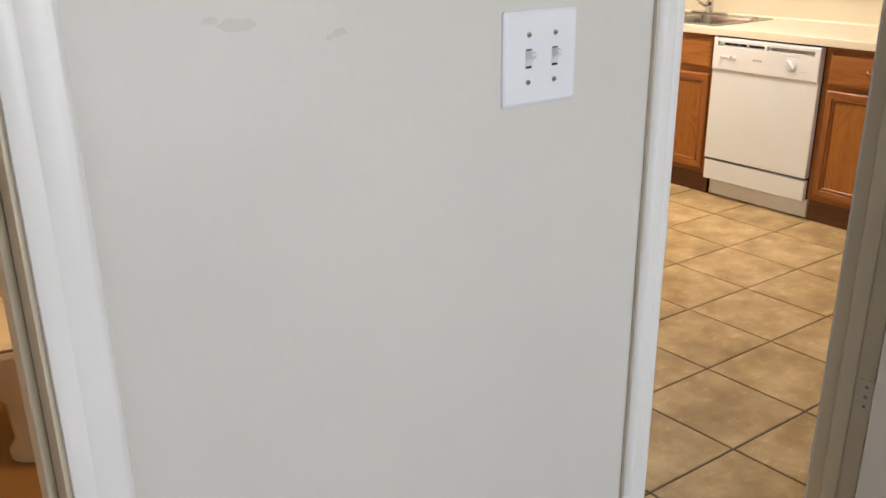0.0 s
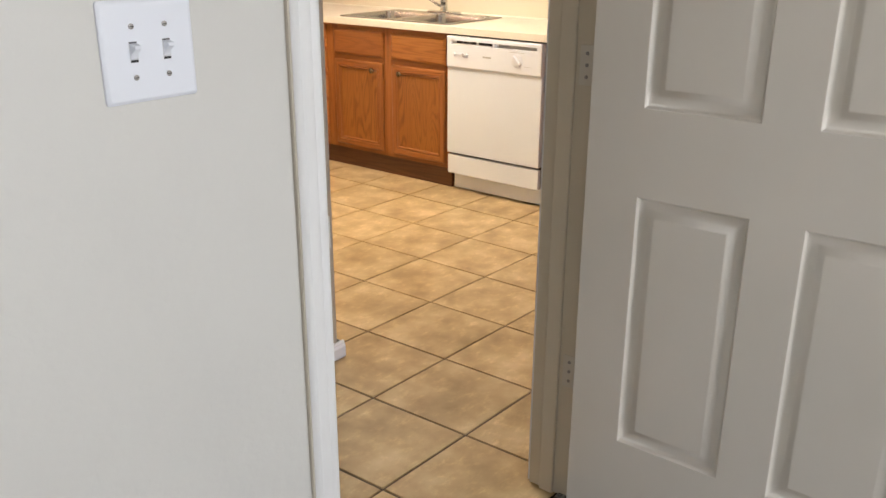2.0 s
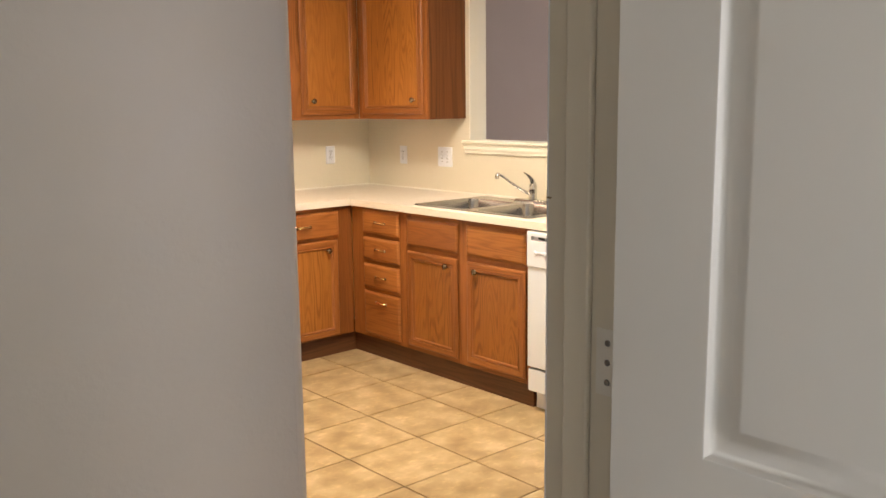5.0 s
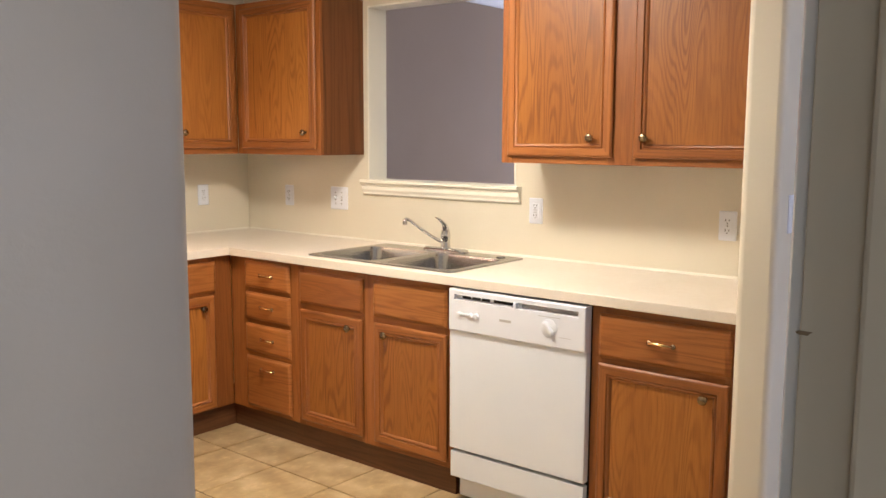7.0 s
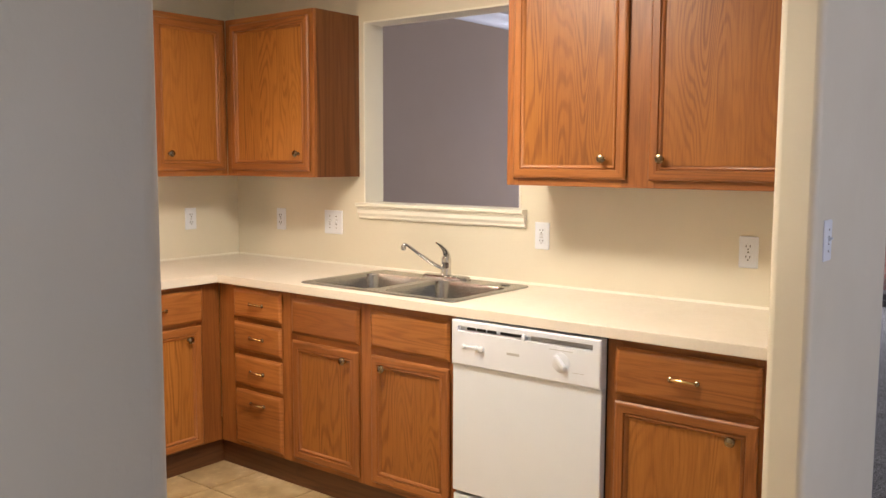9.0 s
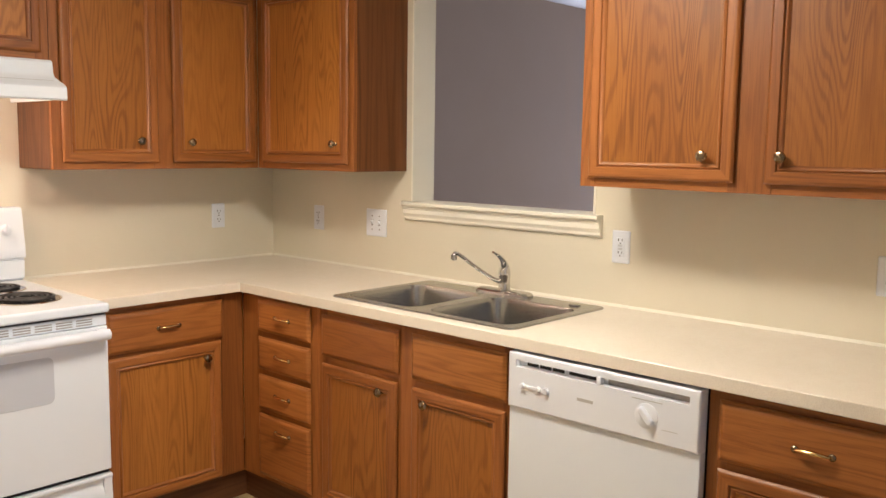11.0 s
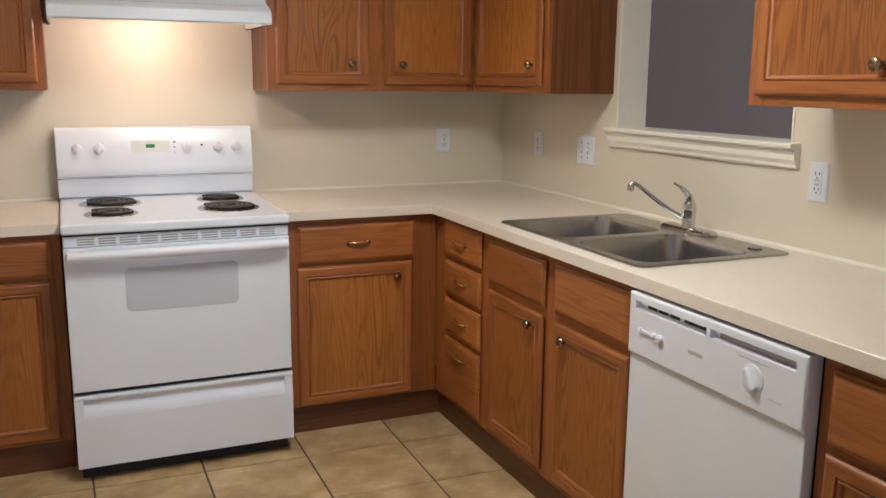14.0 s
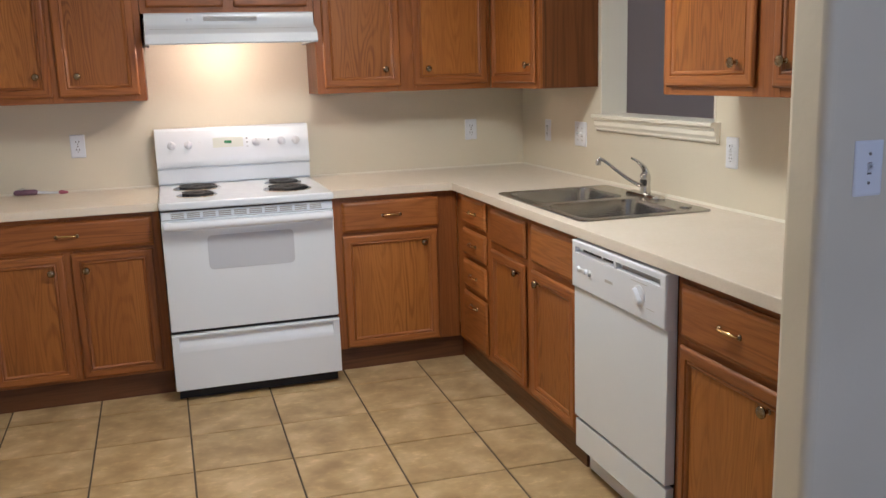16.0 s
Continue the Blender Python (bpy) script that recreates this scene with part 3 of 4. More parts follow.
def panel_door():
    x_face = 2.963
    ob = thing("door_1", (2.99, 1.285, 0.012), "open white six-panel door with moulded panels", "door")
    tagged(ob, kind="structure")
    F = Face((x_face, 1.286, 0), (0, -1, 0), (-1, 0, 0))
    wid, z0, z1 = 0.830, 0.012, 2.035
    us = [0.0, 0.126, 0.376, 0.484, 0.734, wid]
    vs = [z0, 0.25, 0.866, 1.058, 1.68, 1.785, 1.930, z1]
    bm = bmesh.new()
    grid = {(i, j): bm.verts.new(F.at(u, v)) for i, u in enumerate(us) for j, v in enumerate(vs)}
    prof = [(0.0015, -0.0006), (0.004, -0.0055), (0.008, -0.0115), (0.012, -0.0130), (0.025, -0.0122), (0.030, -0.0100), (0.040, -0.0022), (0.045, -0.0012)]
    for i in range(5):
        for j in range(7):
            corner = [grid[i, j], grid[i + 1, j], grid[i + 1, j + 1], grid[i, j + 1]]
            if i in (1, 3) and j in (1, 3, 5):
                last = corner
                for ins, w in prof:
                    ring = [bm.verts.new(p) for p in rect(F, us[i], us[i + 1], vs[j], vs[j + 1], w, ins)]
                    for k in range(4):
                        bm.faces.new((last[k], last[(k + 1) % 4], ring[(k + 1) % 4], ring[k]))
                    last = ring
                bm.faces.new(last)
            else:
                bm.faces.new(corner)
    box(bm, F.at(0, z0, -0.0345), F.at(wid, z1, -0.0140))
    for a, b in (((0, z0), (wid, z0)), ((wid, z0), (wid, z1)), ((wid, z1), (0, z1)), ((0, z1), (0, z0))):
        bm.faces.new([bm.verts.new(F.at(*p, w)) for p, w in ((a, 0), (b, 0), (b, -0.0145), (a, -0.0145))])
    part("door_leaf", bm, DOOR_PAINT, ob)
    for z in (0.370, 1.129, 1.86):
        h = bmesh.new()
        tube(h, [(2.9945, 1.296, z - 0.044), (2.9945, 1.296, z + 0.044)], [0.006, 0.006], 10)
        box(h, (2.966, 1.2865, z - 0.044), (2.993, 1.2885, z + 0.044), 0.0005)
        box(h, (2.9975, 1.303, z - 0.044), (2.9995, 1.338, z + 0.044), 0.0005)
        hinge = part("hinge", h, HINGE, ob, "tarnished steel butt hinge with paint smears")
        for dz in (-0.026, 0.0, 0.026):
            s = bmesh.new()
            lathe(s, Face((2.9975, 1.320, z + dz), (0, -1, 0), (-1, 0, 0)), 0, 0, [(0.0045, 0), (0.004, 0.0012), (0.0015, 0.0015)], 10)
            part("screw", s, SCREW, hinge)
    return ob


panel_door()
sp = thing("strike_plate", (DL, 1.325, 0.965), "small steel strike plate let into the jamb", "strike plate")
part("plate", boxes(((DL, 1.312, 0.935), (DL + 0.002, 1.340, 0.993)), ((DL - 0.0005, 1.298, 0.938), (DL + 0.0025, 1.313, 0.990)), bevel=0.0006), STRIKE, sp)
part("latch_hole", boxes(((DL + 0.0015, 1.320, 0.950), (DL + 0.0026, 1.333, 0.978))), DARK, sp)


mark = thing("jamb_stain", (DR, 1.421, 1.334), "small brown stain on the painted door jamb", "stain")
bm = bmesh.new()
F = Face((DR - 0.0008, 1.421, 1.334), (0, -1, 0), (-1, 0, 0))
bm.faces.new([bm.verts.new(F.at((0.0045 + 0.0012 * math.sin(3 * a)) * math.cos(a), (0.0017 + 0.0006 * math.cos(2 * a + 1)) * math.sin(a) + 0.0006 * math.cos(a))) for a in (2 * math.pi * i / 20 for i in range(20))])
part("smudge", bm, STAIN, mark)


# ---- electrical plates ----
def plate_base(name, F, u, v, gangs, label, category, group=""):
    ob = thing(name, F.at(u, v, 0), label, category, group)
    wid, half = (0.070, 0.0575) if gangs == 1 else (0.128, 0.0605)
    bm = bmesh.new()
    rings = [rounded(F, u - wid / 2 + i, u + wid / 2 - i, v - half + i, v + half - i, w, 0.004, 3) for i, w in ((0, 0.0), (0, 0.003), (0.002, 0.0052), (0.005, 0.006))]
    loops(bm, rings)
    part("cover_plate", bm, WHITE_PLASTIC, ob)
    return ob


def screws(F, ob, u, v, gap):
    for dv in (-gap, gap):
        bm = bmesh.new()
        lathe(bm, F, u, v + dv, [(0.0036, 0.0058), (0.0034, 0.0072), (0.001, 0.0076)], 10)
        s = part("screw", bm, SCREW, ob)
        bm = bmesh.new()
        F.box(bm, u - 0.003, u + 0.003, v + dv - 0.0005, v + dv + 0.0005, 0.0072, 0.0078)
        part("slot", bm, DARK, s)


def switch(name, F, u, v, gangs, label):
    ob = plate_base(name, F, u, v, gangs, label, "light switch")
    for g in range(gangs):
        uc = u + (g - (gangs - 1) / 2) * 0.046
        bm = bmesh.new()
        F.box(bm, uc - 0.0055, uc + 0.0055, v - 0.0125, v + 0.0125, 0.0055, 0.0064)
        slot = part("slot", bm, SLOT_PALE, ob)
        # dark strips in the slot paint the shade above and below the toggle
        bm = bmesh.new()
        F.box(bm, uc - 0.005, uc + 0.005, v - 0.0120, v - 0.0092, 0.006, 0.0067)
        F.box(bm, uc - 0.005, uc + 0.005, v + 0.0106, v + 0.0121, 0.006, 0.0067)
        part("recess", bm, DARK, slot)
        bm = bmesh.new()
        pr = [(-0.0085, 0.006), (-0.002, 0.0085), (0.0045, 0.0175), (0.0085, 0.0165), (0.0100, 0.006)]
        extrude_profile(bm, pr, lambda p, q, s: F.at(uc + s, v + p, q), -0.0042, 0.0042)
        part("toggle", bm, WHITE_PLASTIC, ob)
        screws(F, ob, uc, v, 0.030)
    return ob


def outlet(F, u, v, label, decora=False):
    ob = plate_base("wall_outlet", F, u, v, 1, label, "wall outlet", "kitchen wall outlets")
    if decora:
        bm = bmesh.new()
        F.box(bm, u - 0.0165, u + 0.0165, v - 0.0335, v + 0.0335, 0.004, 0.0085, 0.002)
        part("receptacle", bm, WHITE_PLASTIC, ob)
        for dv in (-0.006, 0.006):
            bm = bmesh.new()
            F.box(bm, u - 0.009, u + 0.009, v + dv - 0.004, v + dv + 0.004, 0.008, 0.0105, 0.001)
            part("test_button", bm, SLOT_PALE, ob)
        spots = (-0.022, 0.022)
    else:
        spots = (-0.0195, 0.0195)
        for dv in spots:
            bm = bmesh.new()
            loops(bm, [rounded(F, u - 0.017, u + 0.017, v + dv - 0.0145, v + dv + 0.0145, w, 0.011, 4) for w in (0.005, 0.0078)])
            part("receptacle", bm, WHITE_PLASTIC, ob)
        screws(F, ob, u, v, 0.0)
    for dv in spots:
        bm = bmesh.new()
        for a, b, hgt in ((-0.0085, -0.0055, 0.0042), (0.0055, 0.0085, 0.0036)):
            F.box(bm, u + a, u + b, v + dv - hgt + 0.003, v + dv + hgt + 0.003, 0.007, 0.0089)
        F.box(bm, u - 0.0022, u + 0.0022, v + dv - 0.0105, v + dv - 0.006, 0.007, 0.0089)
        part("slots", bm, DARK, ob)
    return ob


SWALL = Face((0, DW0, 0), (1, 0, 0), (0, -1, 0))
RWALL = Face((0, 2.093, 0), (1, 0, 0), (0, -1, 0))
KWALL = Face((5.745, -0.008, 0), (0, -1, 0), (-1, 0, 0))
GWALL = Face((0, 5.39, 0), (1, 0, 0), (0, -1, 0))
switch("light_switch", SWALL, 1.8925, 1.272, 2, "double toggle light switch with a bluish-white plate")
switch("light_switch", RWALL, 5.152, 1.228, 1, "single toggle light switch on the stub wall")
switch("light_switch", KWALL, -4.638, 1.128, 2, "double toggle light switch above the counter beside the pass-through")
outlet(KWALL, -5.035, 1.127, "white duplex wall outlet near the kitchen corner")
outlet(KWALL, -3.392, 1.128, "white outlet with test buttons beside the pass-through", True)
outlet(KWALL, -2.518, 1.118, "white duplex wall outlet at the end of the counter")
outlet(GWALL, 5.424, 1.128, "white duplex wall outlet between range and corner")
outlet(GWALL, 3.338, 1.143, "white duplex wall outlet above the short worktop")


# ---- cabinets ----
OAKS = [OAK_H, OAK_V, OAK_SIDE]
DOOR_PROFILE = [(0.010, 0.0), (0.008, 0.002), (0.0, 0.0075), (0.0, 0.0115), (0.003, 0.0155), (0.008, 0.0185), (0.011, 0.019), (0.033, 0.019), (0.0345, 0.0175), (0.0355, 0.0135), (0.0375, 0.0130), (0.0395, 0.0165), (0.0425, 0.0178), (0.0455, 0.0165), (0.0500, 0.0105), (0.053, 0.0075)]
DRAWER_PROFILE = [(0.010, 0.0), (0.008, 0.002), (0.0, 0.0065), (0.0, 0.009), (0.003, 0.0110), (0.0045, 0.0110), (0.008, 0.0145), (0.014, 0.0178), (0.019, 0.019), (0.024, 0.019)]


def knob(F, u, v, w, parent):
    bm = bmesh.new()
    lathe(bm, F, u, v, [(0.009, w), (0.0085, w + 0.002), (0.0055, w + 0.005), (0.005, w + 0.012), (0.010, w + 0.016), (0.0155, w + 0.020), (0.0165, w + 0.024), (0.014, w + 0.0285), (0.008, w + 0.031), (0.002, w + 0.0315)], 18)
    part("knob", bm, BRONZE, parent, "round antique bronze knob")


def pull(F, u, v, w, parent):
    """Drawer pull: two darkened feet, thin arms and a polished bulge to grip."""
    bm = bmesh.new()
    pts = curve_points([F.at(u - 0.043, v, w + 0.001), F.at(u - 0.040, v + 0.001, w + 0.009), F.at(u - 0.028, v + 0.003, w + 0.014), F.at(u, v + 0.004, w + 0.016), F.at(u + 0.028, v + 0.003, w + 0.014), F.at(u + 0.040, v + 0.001, w + 0.009), F.at(u + 0.043, v, w + 0.001)], 4)
    k = len(pts) - 1
    tube(bm, pts, [0.0030 + 0.0042 * math.sin(math.pi * i / k) ** 4 for i in range(k + 1)], 10, 0.85)
    p = part("pull", bm, BRASS, parent, "arched brass pull")
    for du in (-0.043, 0.043):
        bm = bmesh.new()
        lathe(bm, F, u + du, v, [(0.0095, w), (0.009, w + 0.002), (0.006, w + 0.004), (0.0045, w + 0.007)], 12)
        part("rosette", bm, BRONZE, p, "darkened bronze foot")


def cab_door(F, u0, u1, v0, v1, parent, kn):
    bm = bmesh.new()
    rings = [rect(F, u0, u1, v0, v1, w, i) for i, w in DOOR_PROFILE]
    loops(bm, rings, False, True, [0, 1, 0, 1])
    d = part("door", bm, OAKS, parent)
    bm = bmesh.new()
    F.box(bm, u0 + 0.051, u1 - 0.051, v0 + 0.051, v1 - 0.051, 0.002, 0.0090)
    part("panel", bm, OAK_PANEL, d)
    if kn:
        knob(F, kn[0], kn[1], 0.019 if kn[2] else 0.0090, d)
    return d


def cab_drawer(F, u0, u1, v0, v1, parent, pulled=True, pv=None, wood=None):
    bm = bmesh.new()
    loops(bm, [rect(F, u0, u1, v0, v1, w, i) for i, w in DRAWER_PROFILE], True, True)
    d = part("drawer_front" if pulled else "false_front", bm, wood or OAK_H, parent, "paler oak board" if wood else "")
    if pulled:
        pull(F, (u0 + u1) / 2, (v0 + v1) / 2 if pv is None else pv, 0.019, d)
    return d


def face_frame(F, u0, u1, v0, v1, stiles, rails, parent, depth=0.019):
    """Stiles and rails of a cabinet front; the openings stay dark behind the doors."""
    for a, b in stiles:
        bm = bmesh.new()
        F.box(bm, a, b, v0, v1, -depth, 0.0, 0.0012)
        part("stile", bm, OAK_V, parent)
    for a, b, c, d in rails:
        bm = bmesh.new()
        F.box(bm, a, b, c, d, -depth, -0.0006, 0.001)
        part("rail", bm, OAK_H, parent)


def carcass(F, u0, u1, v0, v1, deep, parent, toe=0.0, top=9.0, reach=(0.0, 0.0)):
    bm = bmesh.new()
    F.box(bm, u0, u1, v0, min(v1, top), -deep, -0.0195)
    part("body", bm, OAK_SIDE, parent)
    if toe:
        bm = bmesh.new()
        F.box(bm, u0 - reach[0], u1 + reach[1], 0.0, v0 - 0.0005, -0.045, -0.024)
        part("toe_board", bm, OAK_DARK, parent, "dark oak toe board")


BZ0, BZ1 = 0.115, 0.876
FX, FY = 5.129, 4.771       # face frame planes of sink side and range side
KF = Face((FX, -0.016, 0), (0, -1, 0), (-1, 0, 0))
GF = Face((0.003, FY, 0), (1, 0, 0), (0, -1, 0))
UKF = Face((5.440, -0.012, 0), (0, -1, 0), (-1, 0, 0))
UGF = Face((0.006, 5.085, 0), (1, 0, 0), (0, -1, 0))


def base_unit(F, u0, u1, label, fronts, stiles, rails, base, top=9.0, reach=(0.0, 0.0)):
    ob = thing("base_cabinet", base, label, "cabinet", "kitchen base cabinets")
    carcass(F, u0, u1, BZ0, BZ1, 0.605, ob, 0.1, top, reach)
    face_frame(F, u0, u1, BZ0, BZ1, stiles, rails, ob)
    for kind, args in fronts:
        (cab_door if kind == "door" else cab_drawer)(F, *args[:4], ob, *args[4:])
    return ob


# drawer stack beside the inner corner
base_unit(KF, -4.786, -4.300, "honey oak base cabinet with four drawers and brass pulls",
          [("drawer", (-4.668, -4.342, 0.728, 0.860)), ("drawer", (-4.668, -4.342, 0.572, 0.706)), ("drawer", (-4.668, -4.342, 0.412, 0.552)), ("drawer", (-4.668, -4.342, 0.135, 0.392, True, 0.335))],
          [(-4.786, -4.655), (-4.355, -4.300)], [(-4.655, -4.355, a, b) for a, b in ((0.115, 0.15), (0.385, 0.42), (0.545, 0.58), (0.70, 0.735), (0.848, 0.876))], (5.44, 4.54, 0), 9.0, (0.022, 0.0))
# sink base
base_unit(KF, -4.300, -3.385, "honey oak sink base cabinet with two doors and false drawer fronts",
          [("drawer", (-4.276, -3.873, 0.695, 0.850, False)), ("drawer", (-3.811, -3.408, 0.695, 0.850, False, None, OAK_PALE)),
           ("door", (-4.270, -3.877, 0.142, 0.668, (-3.953, 0.622, 0))), ("door", (-3.806, -3.408, 0.142, 0.668, (-3.738, 0.622, 0)))],
          [(-4.300, -4.255), (-3.890, -3.795), (-3.425, -3.385)], [(-4.255, -3.425, a, b) for a, b in ((0.115, 0.16), (0.655, 0.71), (0.838, 0.876))], (5.44, 3.84, 0), 0.735)
# end unit by the stub wall
base_unit(KF, -2.761, -2.231, "honey oak base cabinet with one drawer above one door",
          [("drawer", (-2.730, -2.258, 0.692, 0.850)), ("door", (-2.727, -2.262, 0.142, 0.672, (-2.340, 0.615, 0)))],
          [(-2.761, -2.710), (-2.278, -2.231)], [(-2.710, -2.278, a, b) for a, b in ((0.115, 0.16), (0.655, 0.71), (0.838, 0.876))], (5.44, 2.49, 0))
# right of the range
base_unit(GF, 4.484, 5.125, "honey oak corner base cabinet with one drawer above one door",
          [("drawer", (4.538, 5.024, 0.700, 0.852)), ("door", (4.534, 5.012, 0.122, 0.686, (4.942, 0.628, 0)))],
          [(4.484, 4.552), (4.995, 5.125)], [(4.552, 4.995, a, b) for a, b in ((0.115, 0.145), (0.672, 0.715), (0.838, 0.876))], (4.80, 5.08, 0), 9.0, (0.0, 0.044))
# left of the range
base_unit(GF, 2.905, 3.702, "honey oak base cabinet with one wide drawer above two doors",
          [("drawer", (2.945, 3.668, 0.722, 0.858)), ("door", (2.945, 3.284, 0.128, 0.708, (3.228, 0.632, 0))), ("door", (3.312, 3.662, 0.128, 0.708, (3.372, 0.632, 0)))],
          [(2.905, 2.960), (3.272, 3.325), (3.650, 3.702)], [(2.960, 3.272, 0.115, 0.145), (3.325, 3.650, 0.115, 0.145), (2.960, 3.272, 0.695, 0.735), (3.325, 3.650, 0.695, 0.735), (2.960, 3.272, 0.845, 0.876), (3.325, 3.650, 0.845, 0.876)], (3.30, 5.08, 0))


def wall_unit(F, u0, u1, v0, v1, label, doors, stiles, deep=0.302):
    ob = thing("wall_cabinet", F.at((u0 + u1) / 2, v0, -0.15), label, "cabinet", "kitchen wall cabinets")
    carcass(F, u0, u1, v0, v1, deep, ob)
    rails = [(a[1], b[0], c, d) for a, b in zip(stiles, stiles[1:]) for c, d in ((v0, v0 + 0.042), (v1 - 0.05, v1))]
    face_frame(F, u0, u1, v0, v1, stiles, rails, ob)
    for u_0, u_1, kn in doors:
        cab_door(F, u_0, u_1, v0 + 0.028, v1 - 0.028, ob, kn)
    return ob


UZ0, UZ1 = 1.362, 2.140
wall_unit(UKF, -3.374, -2.226, 1.350, UZ1, "honey oak wall cabinet with two wide doors",
          [(-3.338, -2.862, (-2.951, 1.452, 0)), (-2.775, -2.290, (-2.726, 1.452, 0))], [(-3.374, -3.318), (-2.882, -2.756), (-2.300, -2.226)])
wall_unit(UKF, -5.096, -4.456, UZ0, UZ1, "honey oak wall cabinet with one door beside the pass-through",
          [(-5.046, -4.480, (-4.557, 1.473, 0))], [(-5.096, -5.020), (-4.500, -4.456)])
wall_unit(UGF, 4.508, 5.433, UZ0, UZ1, "honey oak wall cabinet with two doors in the corner",
          [(4.542, 4.938, (4.855, 1.475, 0)), (5.004, 5.412, (5.083, 1.472, 0))], [(4.508, 4.560), (4.920, 5.022), (5.395, 5.433)])
wall_unit(UGF, 2.905, 3.690, UZ0, UZ1, "honey oak wall cabinet with two doors beside the range hood",
          [(2.935, 3.278, (3.216, 1.485, 0)), (3.306, 3.662, (3.393, 1.483, 0))], [(2.905, 2.955), (3.260, 3.324), (3.645, 3.690)])
wall_unit(UGF, 3.692, 4.506, 1.762, UZ1, "short honey oak wall cabinet above the range hood",
          [(3.722, 4.075, None), (4.122, 4.476, None)], [(3.692, 3.740), (4.057, 4.140), (4.458, 4.506)])

# ---- worktops ----
SX0, SX1, SY_0, SY_1 = 5.141, 5.681, 3.394, 4.239      # sink rim


def worktop(outline, holes, label, base):
    ob = thing("worktop", base, label, "worktop")
    bm = slab(outline, holes, 0.8775, 0.915)
    edges = [e for e in bm.edges if e.calc_face_angle(0) > 1.0 and abs(e.verts[0].co.z - e.verts[1].co.z) < 1e-5]
    bmesh.ops.bevel(bm, geom=edges, offset=0.002, segments=1, affect="EDGES", profile=0.5)
    part("top", bm, LAMINATE, ob)
    return ob


hole = [(SX0 + 0.03, SY_0 + 0.03), (SX1 - 0.03, SY_0 + 0.03), (SX1 - 0.03, SY_1 - 0.03), (SX0 + 0.03, SY_1 - 0.03)]
w1 = worktop([(4.482, 4.734), (5.092, 4.734), (5.092, 2.2145), (5.742, 2.2145), (5.742, 5.387), (4.482, 5.387)], [hole], "cream laminate L-shaped kitchen worktop", (5.42, 4.0, 0.88))
w2 = worktop([(2.902, 4.734), (3.704, 4.734), (3.704, 5.387), (2.902, 5.387)], [], "short cream laminate worktop beside the range", (3.3, 5.06, 0.88))
bm = bmesh.new()
CAULK = [(0, 0), (0.007, 0), (0.005, 0.003), (0.002, 0.008), (0, 0.009)]
extrude_profile(bm, CAULK, lambda p, q, s: (5.744 - p, s, 0.9155 + q), 2.216, 5.38)
extrude_profile(bm, CAULK, lambda p, q, s: (s, 5.389 - p, 0.9155 + q), 4.484, 5.737)
part("caulk_bead", bm, TRIM_CREAM, w1, "pale caulk line along the wall")
bm = bmesh.new()
extrude_profile(bm, CAULK, lambda p, q, s: (s, 5.389 - p, 0.9155 + q), 2.904, 3.70)
part("caulk_bead", bm, TRIM_CREAM, w2, "pale caulk line along the wall")


# ---- sink and tap ----
def kitchen_sink():
    ob = thing("kitchen_sink", (5.41, 3.83, 0.916), "double-bowl stainless steel drop-in sink, scratched and dull", "sink")
    flat = Face((0, 0, 0), (1, 0, 0), (0, 0, 1))
    flat.v = Vector((0, 1, 0))
    bowls = ((3.851, 4.203), (3.431, 3.795))
    x0, x1 = 5.178, 5.568
    r = 0.055
    outer = [p.to_2d() for p in rounded(flat, SX0, SX1, SY_0, SY_1, 0, 0.03, 5)]
    holes = [[p.to_2d() for p in rounded(flat, x0, x1, a, b, 0, r, 6)] for a, b in bowls]
    bm = slab(outer, holes, 0.916, 0.9215)
    edges = [e for e in bm.edges if e.calc_face_angle(0) > 1.0 and e.verts[0].co.z > 0.92 and e.verts[1].co.z > 0.92]
    bmesh.ops.bevel(bm, geom=edges, offset=0.0035, segments=2, affect="EDGES", profile=0.6)
    rim = part("rim", bm, STEEL, ob)
    for a, b in bowls:
        bm = bmesh.new()
        rings = []
        for ins, z in ((0.0, 0.9185), (0.004, 0.905), (0.010, 0.80), (0.018, 0.765), (0.034, 0.748), (0.06, 0.744)):
            rings.append(rounded(flat, x0 + ins, x1 - ins, a + ins, b - ins, z, max(r - ins * 0.4, 0.02), 6))
        rings.append(rounded(flat, (x0 + x1) / 2 - 0.045, (x0 + x1) / 2 + 0.045, (a + b) / 2 - 0.045, (a + b) / 2 + 0.045, 0.741, 0.0449, 6))
        loops(bm, rings)
        bowl = part("bowl", bm, STEEL, ob)
        bm = bmesh.new()
        lathe(bm, flat, (x0 + x1) / 2, (a + b) / 2, [(0.044, 0.7415), (0.043, 0.745), (0.036, 0.745), (0.030, 0.742), (0.008, 0.743)], 20)
        part("strainer", bm, CHROME, bowl)
    bm = bmesh.new()
    lathe(bm, flat, 5.622, 3.488, [(0.021, 0.921), (0.021, 0.925), (0.016, 0.928), (0.004, 0.9285)], 20)
    part("hole_cap", bm, STEEL, ob)
    return ob


